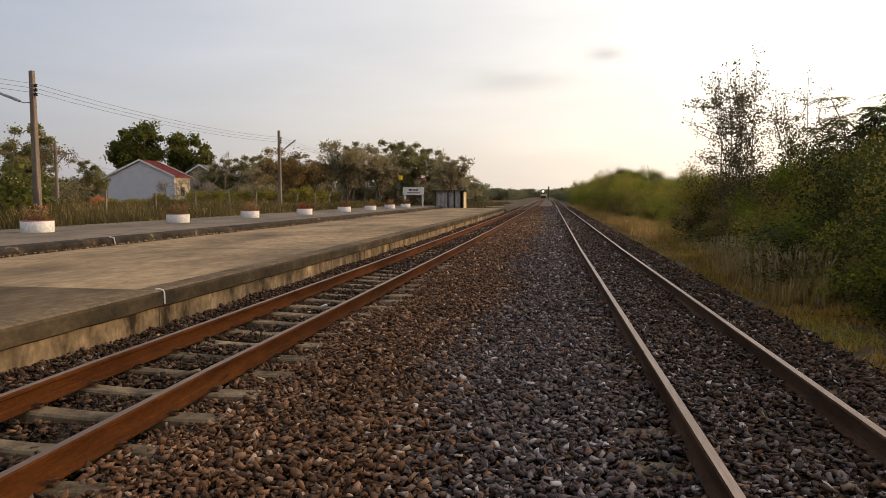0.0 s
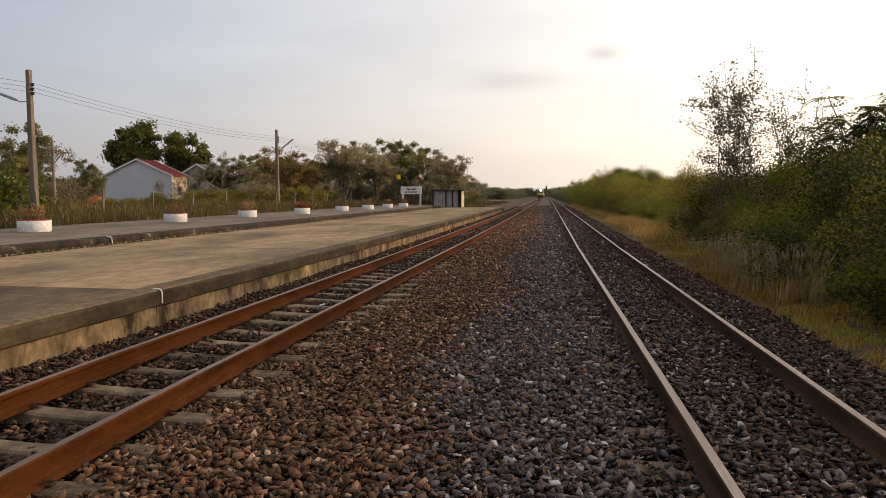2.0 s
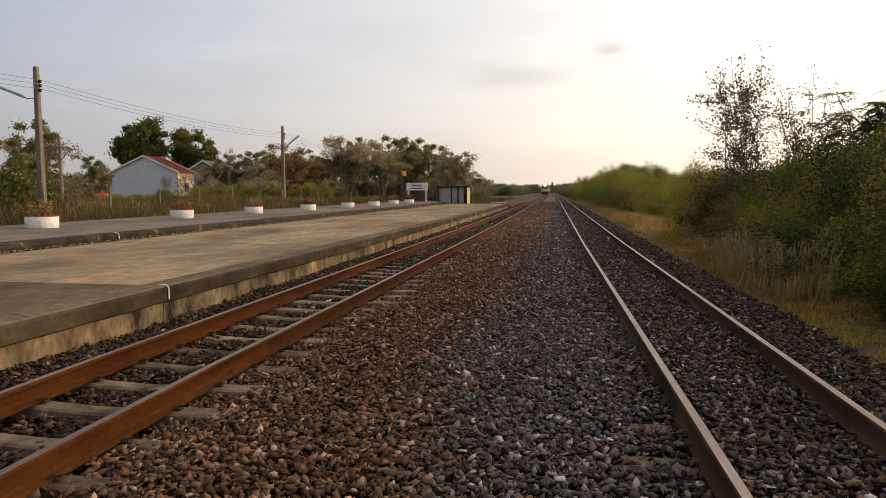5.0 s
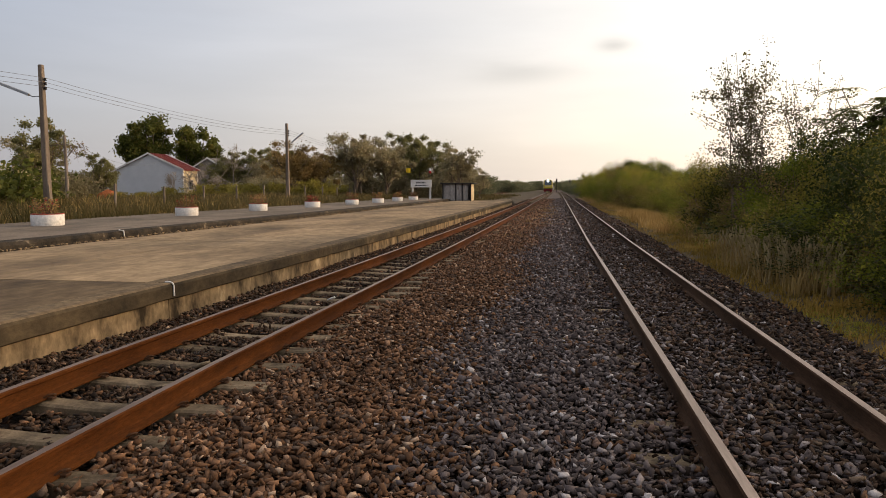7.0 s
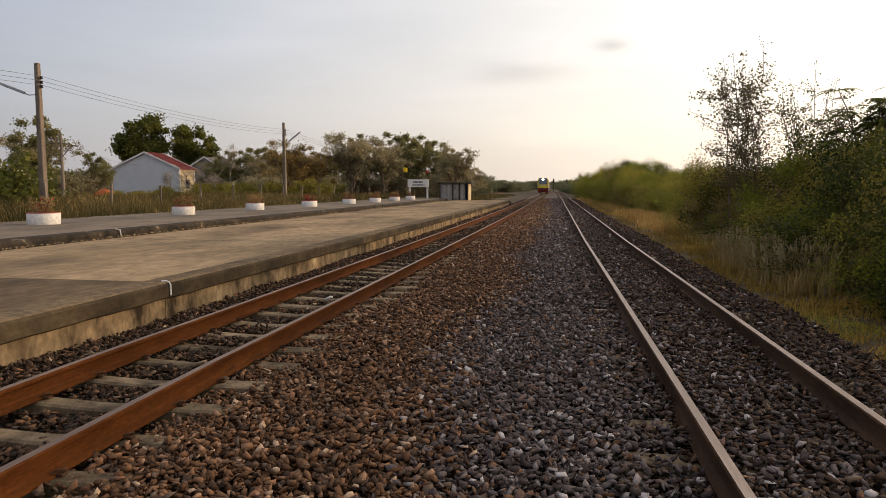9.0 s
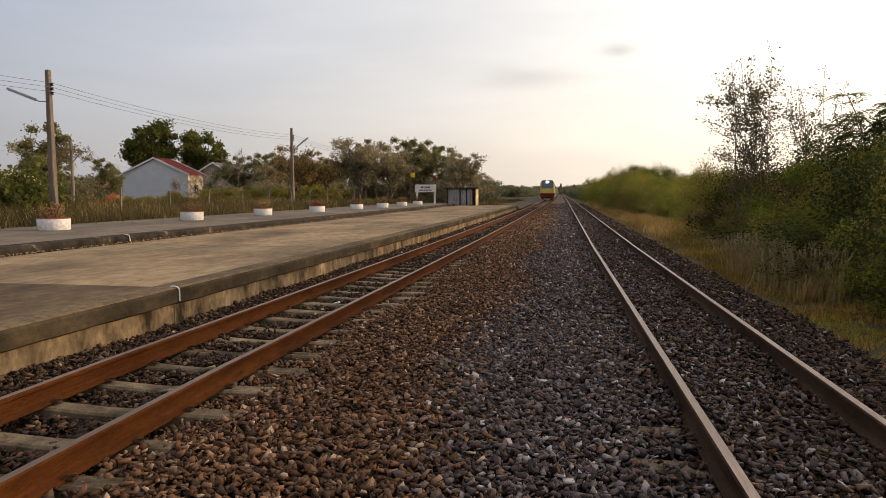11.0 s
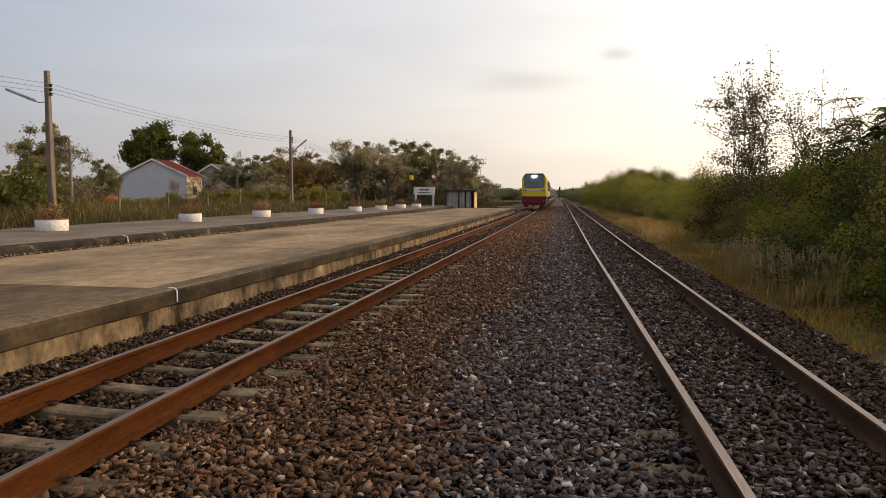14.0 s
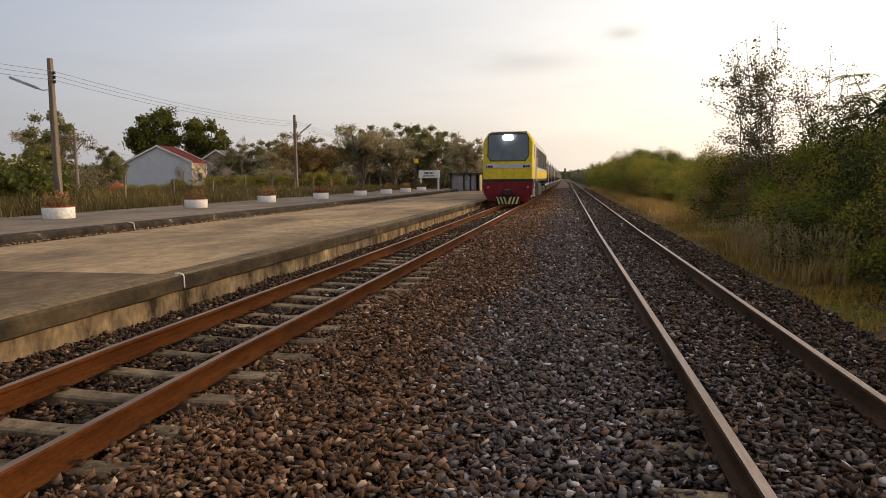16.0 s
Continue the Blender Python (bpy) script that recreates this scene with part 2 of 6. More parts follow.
YELLOW = mat("yellow_paint", (0.54, 0.395, 0.028), (0.64, 0.475, 0.042), 1.2, 0.45, fine=6, c3=(0.42, 0.28, 0.04), bump=0.05, local=True)
MAROON = mat("maroon_paint", (0.12, 0.012, 0.014), (0.18, 0.018, 0.02), 2, 0.6, fine=30, c3=(0.05, 0.02, 0.016), bump=0.1, local=True)
SILVER = mat("silver_paint", (0.42, 0.42, 0.44), (0.55, 0.55, 0.56), 2, 0.5, fine=30, bump=0.08, local=True)
TANK = mat("weathered_tank", (0.075, 0.052, 0.034), (0.15, 0.105, 0.066), 0.7, 0.65, metal=0.1, fine=8, c3=(0.05, 0.037, 0.025), stretch=(1, 1, 0.6), bump=0.15, local=True)
BLUE_DARK = mat("dark_blue_paint", (0.025, 0.04, 0.07), (0.05, 0.07, 0.11), 1.0, 0.6, fine=20, local=True)
STONE_BROWN = stones_mat("brown_ballast", ((0.0, (0.121, 0.0599, 0.0303)), (0.22, (0.19, 0.0955, 0.0487)), (0.42, (0.0806, 0.0467, 0.0285)), (0.62, (0.254, 0.13, 0.0698)), (0.78, (0.144, 0.0955, 0.068)), (0.90, (0.357, 0.203, 0.12)), (0.97, (0.542, 0.365, 0.239))))
STONE_GREY = stones_mat("grey_ballast", ((0.0, (0.0724, 0.0542, 0.0496)), (0.25, (0.139, 0.106, 0.0967)), (0.48, (0.101, 0.0761, 0.0668)), (0.66, (0.197, 0.157, 0.144)), (0.80, (0.17, 0.104, 0.0765)), (0.91, (0.319, 0.263, 0.244)), (0.975, (0.532, 0.464, 0.432))))
STONE_DARK = stones_mat("dark_ballast", ((0.0, (0.0495, 0.029, 0.018)), (0.25, (0.0825, 0.048, 0.0297)), (0.5, (0.0396, 0.027, 0.0198)), (0.7, (0.116, 0.07, 0.0432)), (0.86, (0.077, 0.06, 0.0495)), (0.95, (0.209, 0.14, 0.09))))
LEAF_DARK = leaf_mat("dark_leaves", (0.063, 0.075, 0.016), (0.137, 0.14, 0.0304), (0.252, 0.21, 0.0496), 0.46)
LEAF_MID = leaf_mat("olive_leaves", (0.167, 0.145, 0.0285), (0.343, 0.279, 0.0562), (0.466, 0.342, 0.09), 0.5)
# leaves paled for distance: haze is put into their colour
LEAF_HAZED = leaf_mat("hazed_leaves", (0.20, 0.17, 0.10), (0.36, 0.31, 0.18), (0.46, 0.37, 0.22), 0.48)
# shade of the near thicket, put into the leaf colour
LEAF_SHADED = leaf_mat("shaded_leaves", (0.0281, 0.0391, 0.0084), (0.0748, 0.0837, 0.0182), (0.15, 0.135, 0.0315), 0.35)
# greener far leaves, lightened in the same way to stand in for haze
LEAF_HAZED_GREEN = leaf_mat("hazed_green_leaves", (0.15, 0.145, 0.06), (0.28, 0.255, 0.105), (0.38, 0.31, 0.16), 0.48)
VERGE = leaf_mat("verge_grass", (0.211, 0.14, 0.0292), (0.421, 0.265, 0.0608), (0.551, 0.349, 0.0972), 0.4)
# far thickets: a pale green that holds the distance haze
LEAF_FAR = leaf_mat("far_leaves", (0.11, 0.12, 0.065), (0.19, 0.19, 0.105), (0.26, 0.23, 0.13), 0.4)
LEAF_GREEN = leaf_mat("green_leaves", (0.101, 0.119, 0.0153), (0.263, 0.269, 0.0347), (0.444, 0.378, 0.0624), 0.5)
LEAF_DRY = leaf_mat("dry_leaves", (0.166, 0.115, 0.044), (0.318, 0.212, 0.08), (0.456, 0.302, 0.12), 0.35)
STRAW = leaf_mat("straw_grass", (0.265, 0.172, 0.0599), (0.555, 0.382, 0.145), (0.741, 0.542, 0.239), 0.38)
PLUME = leaf_mat("seed_plumes", (0.38, 0.29, 0.15), (0.58, 0.46, 0.26), (0.68, 0.56, 0.34), 0.4)
GOLD_GRASS = leaf_mat("golden_grass", (0.351, 0.2, 0.0605), (0.621, 0.388, 0.132), (0.756, 0.525, 0.22), 0.38)
GRASS = leaf_mat("field_grass", (0.06, 0.052, 0.018), (0.13, 0.10, 0.036), (0.20, 0.135, 0.06), 0.3)
GRASS_GREEN = leaf_mat("fresh_grass", (0.22, 0.21, 0.025), (0.42, 0.36, 0.05), (0.5, 0.42, 0.09), 0.4)
PETAL = leaf_mat("red_flowers", (0.22, 0.02, 0.02), (0.38, 0.04, 0.045), (0.42, 0.12, 0.08), 0.2)


# ---- building tools ----
def fast_mesh(name, verts, faces, mats=(), index=None, smooth=False):
    me = bpy.data.meshes.new(name)
    verts, faces = np.asarray(verts, float), np.asarray(faces, int)
    n = faces.shape[1]
    me.vertices.add(len(verts))
    me.vertices.foreach_set("co", verts.ravel())
    me.loops.add(faces.size)
    me.loops.foreach_set("vertex_index", faces.ravel())
    me.polygons.add(len(faces))
    me.polygons.foreach_set("loop_start", np.arange(0, faces.size, n))
    for m in mats:
        me.materials.append(m)
    if index is not None:
        me.polygons.foreach_set("material_index", np.asarray(index, int))
    if smooth:
        me.polygons.foreach_set("use_smooth", np.ones(len(faces), bool))
    me.update(calc_edges=True)
    me.validate()
    return me


class Shape:
    """Collects boxes, tubes and sheets into one mesh."""

    def __init__(self):
        self.v, self.f, self.k, self.s = [], [], [], []

    def add(self, verts, faces, k=0, smooth=False):
        o = len(self.v)
        self.v += [tuple(p) for p in verts]
        self.f += [tuple(i + o for i in f) for f in faces]
        self.k += [k] * len(faces)
        self.s += [smooth] * len(faces)
        return self

    def box(self, x0, x1, y0, y1, z0, z1, k=0, b=0.0, m=None):
        """A box, its vertical and top edges cut back by b."""
        if b <= 0:
            vs = [(x, y, z) for z in (z0, z1) for x, y in ((x0, y0), (x1, y0), (x1, y1), (x0, y1))]
            fs = [(3, 2, 1, 0), (4, 5, 6, 7), (0, 1, 5, 4), (1, 2, 6, 5), (2, 3, 7, 6), (3, 0, 4, 7)]
        else:
            def ring(d, z):
                return [(x0 + d + b, y0 + d, z), (x1 - d - b, y0 + d, z), (x1 - d, y0 + d + b, z), (x1 - d, y1 - d - b, z),
                        (x1 - d - b, y1 - d, z), (x0 + d + b, y1 - d, z), (x0 + d, y1 - d - b, z), (x0 + d, y0 + d + b, z)]
            vs = ring(0, z0) + ring(0, z1 - b) + ring(b, z1)
            fs = [tuple(range(7, -1, -1)), tuple(range(16, 24))]
            fs += [(r * 8 + i, r * 8 + (i + 1) % 8, r * 8 + 8 + (i + 1) % 8, r * 8 + 8 + i) for r in (0, 1) for i in range(8)]
        if m is not None:
            vs = [m @ Vector(p) for p in vs]
        return self.add(vs, fs, k)

    def tube(self, pts, radii, n=8, k=0, caps=True, smooth=True):
        pts = [Vector(p) for p in pts]
        if isinstance(radii, (int, float)):
            radii = [radii] * len(pts)
        vs, fs = [], []
        for i, p in enumerate(pts):
            d = (pts[min(i + 1, len(pts) - 1)] - pts[max(i - 1, 0)]).normalized()
            a = d.orthogonal().normalized() if i == 0 else (a - d * a.dot(d)).normalized()
            c = d.cross(a)
            vs += [p + (a * math.cos(t) + c * math.sin(t)) * radii[i] for t in (2 * math.pi * j / n for j in range(n))]
        for i in range(len(pts) - 1):
            fs += [(i * n + j, i * n + (j + 1) % n, (i + 1) * n + (j + 1) % n, (i + 1) * n + j) for j in range(n)]
        self.add(vs, fs, k, smooth)
        if caps:
            self.add(vs[:n], [tuple(range(n - 1, -1, -1))], k)
            self.add(vs[-n:], [tuple(range(n))], k)
        return self

    def prism(self, outline, y0, y1, k=0, axis="y"):
        """An outline of (x, z), closed, drawn out from y0 to y1 (or of (y, z), drawn out along x)."""
        n = len(outline)
        vs = [((a, t, b) if axis == "y" else (t, a, b)) for t in (y0, y1) for a, b in outline]
        fs = [tuple(range(n)), tuple(range(2 * n - 1, n - 1, -1))] + [(i, i + n, (i + 1) % n + n, (i + 1) % n) for i in range(n)]
        return self.add(vs, fs, k)

    def lathe(self, prof, n=24, centre=(0, 0, 0), k=0, smooth=True):
        vs = [(centre[0] + r * math.cos(2 * math.pi * j / n), centre[1] + r * math.sin(2 * math.pi * j / n), centre[2] + z) for r, z in prof for j in range(n)]
        fs = [(i * n + j, i * n + (j + 1) % n, (i + 1) * n + (j + 1) % n, (i + 1) * n + j) for i in range(len(prof) - 1) for j in range(n)]
        return self.add(vs, fs, k, smooth)

    def mesh(self, name, mats):
        me = bpy.data.meshes.new(name)
        me.from_pydata(self.v, [], self.f)
        for m in mats if isinstance(mats, (list, tuple)) else [mats]:
            me.materials.append(m)
        me.polygons.foreach_set("material_index", self.k)
        me.polygons.foreach_set("use_smooth", self.s)
        bm = bmesh.new()
        bm.from_mesh(me)
        bmesh.ops.recalc_face_normals(bm, faces=bm.faces)
        bm.to_mesh(me)
        bm.free()
        return me


def part(name, shape, material, parent, label="", at=None):
    me = shape.mesh(name, material) if isinstance(shape, Shape) else shape
    ob = new(name, me)
    ob.parent = parent
    if at is not None:
        ob.matrix_basis = at
    return tagged(ob, label)


def thing(name, label, category, at=None, group="", kind=""):
    ob = new(name)
    ob.empty_display_size = 0.2
    if at is not None:
        ob.matrix_basis = at
    return tagged(ob, label, category, group, kind)


def solo(name, shape, material, label, category="", kind="", group="", at=None):
    me = shape.mesh(name, material) if isinstance(shape, Shape) else shape
    ob = new(name, me)
    if at is not None:
        ob.matrix_basis = at
    return tagged(ob, label, category, group, kind)


# ---- the lines of the tracks, seen from above ----
def bend(y):
    """How far the station track and the platform have swung to the east at y."""
    return 1.0 * (1 - math.exp(-max(0.0, y - 5) / 40)) + 0.0028 * max(0.0, y - 60)


def station_x(y):
    return -3.17 + bend(y)


def main_x(y):
    return 1.42 + 0.0058 * max(0.0, min(y, 140) - 18) + 0.0022 * max(0.0, y - 140)


def sweep(prof, ys, cx, closed=True, k=0, shape=None, caps=True):
    """A section of (x, z), drawn along a track's line."""
    s = shape or Shape()
    n = len(prof)
    vs = [(cx(y) + x, y, z) for y in ys for x, z in prof]
    m = n if closed else n - 1
    fs = [(i * n + j, i * n + (j + 1) % n, (i + 1) * n + (j + 1) % n, (i + 1) * n + j) for i in range(len(ys) - 1) for j in range(m)]
    if closed and caps:
        fs += [tuple(range(n)), tuple((len(ys) - 1) * n + j for j in range(n - 1, -1, -1))]
    return s.add(vs, fs, k)


def steps(a, b, near=1.0):
    out, y = [a], a
    while y < b:
        y += near * (1 + max(0, y) / 25)
        out.append(min(y, b))
    return out


# ---- ground ----
def ground_z(x, y):
    t = min(1, max(0, (-x - 5.2) / 1.0))
    left = 0.28 * (1 - min(1, max(0, (y - 66) / 18)))
    back = 0.25 * min(1, max(0, (-x - 15) / 8)) * (1 - min(1, max(0, (y - 70) / 40)))
    right = -0.02 + 0.06 * min(1, max(0, (x - 3.0) / 2.5))
    base = -0.14 + t * (left + back)
    if x > 2.6:
        base += (right + 0.14 - 0.1) * min(1, (x - 2.6) / 0.6)
    return base + 0.05 * noise.noise((x * 0.25, y * 0.25, 0)) * (1 if abs(x) > 5 else 0.2)


def build_ground():
    xs = [-3000, -1500, -700, -300, -150, -90, -60, -45, -36, -30, -26, -23, -20, -18, -16.5, -15.4, -14, -11, -8, -6.2, -5.2, -4, -2, 0, 1.5, 2.6, 3.2, 3.6, 4.2, 5, 6, 7.5, 9, 12, 16, 24, 40, 80, 160, 400, 1000, 3000]
    ys = [-3000, -800, -200, -60, -25, -12, -6] + [i * 1.5 for i in range(0, 30)] + [45 + i * 4 for i in range(0, 30)] + [170, 200, 240, 300, 400, 600, 1000, 1800, 3000, 4500]
    v = [(x, y, ground_z(x, y)) for y in ys for x in xs]
    n = len(xs)
    f = [(j * n + i, j * n + i + 1, (j + 1) * n + i + 1, (j + 1) * n + i) for j in range(len(ys) - 1) for i in range(n - 1)]
    tagged(new("ground", fast_mesh("ground", v, f, (GROUND,), smooth=True)), "dry brown earth with sparse grass", "ground", kind="structure")
    # ballast bed under both tracks
    s = Shape()
    ys = [-14 + 0.35 * i for i in range(180)] + steps(49, 660, 1.2)[1:]
    prof = [-4.9, -4.55, -4.2, -3.7, -3.17, -2.7, -2.2, -1.6, -1.0, -0.5, 0, 0.4, 0.9, 1.4, 1.9, 2.3, 2.7, 3.05]
    vs = []
    for y in ys:
        for i, x in enumerate(prof):
            a = i / (len(prof) - 1)
            px = x + bend(y) * (1 - a) + (main_x(y) - 1.42) * a
            z = -0.105 + 0.02 * noise.noise((px * 1.1, y * 0.8, 3)) + (-0.13 if i == len(prof) - 1 else 0)
            vs.append((px, y, z))
    n = len(prof)
    for j in range(len(ys) - 1):
        s.f += [(j * n + i, j * n + i + 1, (j + 1) * n + i + 1, (j + 1) * n + i) for i in range(n - 1)]
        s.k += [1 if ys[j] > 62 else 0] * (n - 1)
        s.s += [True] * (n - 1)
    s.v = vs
    solo("ballast_bed", s, [BED, BED_FAR], "stone ballast between the tracks, gap shade near and haze far in its colour", "ballast", "structure")


build_ground()


# ---- tracks ----
RAIL = [(-0.06, 0.0), (0.06, 0.0), (0.06, 0.012), (0.014, 0.03), (0.009, 0.045), (0.009, 0.115), (0.031, 0.128), (0.034, 0.15), (0.026, 0.16),
        (-0.026, 0.16), (-0.034, 0.15), (-0.031, 0.128), (-0.009, 0.115), (-0.009, 0.045), (-0.014, 0.03), (-0.06, 0.012)]


def sleeper_mesh():
    s = Shape()
    w = 0.088
    prof = [(-0.98, 0.0), (-0.62, -0.004), (-0.38, -0.02), (0, -0.035), (0.38, -0.02), (0.62, -0.004), (0.98, 0.0)]
    vs, n = [], 0
    for x, z in prof:
        vs += [(x, -w - 0.02, -0.2), (x, -w, z - 0.015), (x, -w + 0.02, z), (x, w - 0.02, z), (x, w, z - 0.015), (x, w + 0.02, -0.2)]
    m = 6
    fs = [(i * m + j, i * m + j + 1, (i + 1) * m + j + 1, (i + 1) * m + j) for i in range(len(prof) - 1) for j in range(m - 1)]
    fs += [tuple(range(m)), tuple((len(prof) - 1) * m + j for j in range(m - 1, -1, -1))]
    return s.add(vs, fs).mesh("sleeper", SLEEPER)


def clip_mesh():
    s = Shape()
    for q in (-1, 1):
        s.tube([(0.05 * q, -0.04, 0.012), (0.075 * q, -0.028, 0.034), (0.095 * q, 0.0, 0.032), (0.085 * q, 0.035, 0.02), (0.055 * q, 0.025, 0.018)], 0.008, 6)
        s.box(min(0.055 * q, 0.105 * q), max(0.055 * q, 0.105 * q), -0.024, 0.024, -0.002, 0.012, b=0.004)
    return s.mesh("rail_clip", CLIP)


SLEEPER_ME, CLIP_ME = sleeper_mesh(), clip_mesh()


def track(name, cx, rust, label, first, drop, y_parts, y_end, clips):
    t = thing(name, label, "railway track", kind="structure")
    ys = [-14 + i for i in range(60)] + steps(46, y_end, 2.0)[1:]
    for side in (-0.53, 0.53):
        s = Shape()
        sweep([(x + side, z) for x, z in RAIL], ys, cx, shape=s)
        me = s.mesh("rail", [rust, STEEL if rust is RUST else STEEL_DULL])
        for p in me.polygons:
            if p.normal.z > 0.9 and p.center.z > 0.155:
                p.material_index = 1
        part("rail", me, None, t, "rusty steel rail with a worn bright head")
    y, i = first, 0
    while y < y_parts:
        a = math.atan((cx(y + 0.5) - cx(y - 0.5)))
        ob = part("sleeper", SLEEPER_ME, None, t, at=Matrix.Translation((cx(y) + random.uniform(-0.02, 0.02), y, drop - (0.02 if y > 13 else 0) + random.uniform(-0.012, 0.004))) @ Matrix.Rotation(-a + random.uniform(-0.015, 0.015), 4, "Z"))
        if y < clips:
            for side in (-0.53, 0.53):
                part("rail_clip", CLIP_ME, None, ob, at=Matrix.Translation((side, 0, -drop * 0.6)))
        y += 0.6
    s = Shape()
    while y < min(y_end, 260):
        s.box(cx(y) - 0.95, cx(y) + 0.95, y - 0.11, y + 0.11, -0.15, drop - 0.005)
        y += 0.6
    part("far_sleeper", s, SLEEPER, t)["kind"] = "stuff"
    return t


track("track_west", station_x, RUST, "metre-gauge track beside the platform, rusty rails on concrete sleepers", -6.45, 0.0, 75, 640, 26)
track("track_east", main_x, RUST_DARK, "metre-gauge track beside the bushes, sleepers half buried in ballast", -6.3, 0.0, 60, 640, 16)


# ---- loose ballast ----
def stone_shapes(count, seed):
    rng = np.random.RandomState(seed)
    out = []
    for _ in range(count):
        bm = bmesh.new()
        p = np.array([(x, y, z) for x in (-1, 1) for y in (-1, 1) for z in (-1, 1)], float) * 0.82
        p += rng.uniform(-0.42, 0.42, (8, 3)) * np.array([1, 1, 0.7])
        p[rng.randint(0, 8)] *= np.array([0.2, 0.3, 0.9])
        p[rng.randint(0, 8)] *= np.array([0.5, 0.4, 0.9])
        p *= np.array([1.2, rng.uniform(0.5, 0.9), rng.uniform(0.28, 0.5)])
        for q in p:
            bm.verts.new(q)
        bmesh.ops.convex_hull(bm, input=bm.verts)
        loose = [v for v in bm.verts if not v.link_faces]
        for v in loose:
            bm.verts.remove(v)
        bm.verts.index_update()
        out.append((np.array([v.co for v in bm.verts]), np.array([[v.index for v in f.verts] for f in bm.faces if len(f.verts) == 3])))
        bm.free()
    return out


STONES = stone_shapes(36, 4)


def rotations(n, rng):
    q = rng.normal(size=(n, 4)) * np.array([1, 0.28, 0.28, 1])
    q /= np.linalg.norm(q, axis=1)[:, None]
    w, x, y, z = q.T
    return np.stack([np.stack([1 - 2 * (y * y + z * z), 2 * (x * y - w * z), 2 * (x * z + w * y)], 1),
                     np.stack([2 * (x * y + w * z), 1 - 2 * (x * x + z * z), 2 * (y * z - w * x)], 1),
                     np.stack([2 * (x * z - w * y), 2 * (y * z + w * x), 1 - 2 * (x * x + y * y)], 1)], 1)


def scatter_stones(xyz, radius, seed):
    rng = np.random.RandomState(seed)
    kind = rng.randint(0, len(STONES), len(xyz))
    V, Fc, o = [], [], 0
    for k, (sv, sf) in enumerate(STONES):
        sel = np.where(kind == k)[0]
        if not len(sel):
            continue
        R = rotations(len(sel), rng)
        v = np.einsum("nij,vj->nvi", R, sv) * radius[sel][:, None, None] + xyz[sel][:, None, :]
        f = sf[None] + (np.arange(len(sel)) * len(sv))[:, None, None] + o
        V.append(v.reshape(-1, 3))
        Fc.append(f.reshape(-1, 3))
        o += len(sel) * len(sv)
    return np.concatenate(V), np.concatenate(Fc)


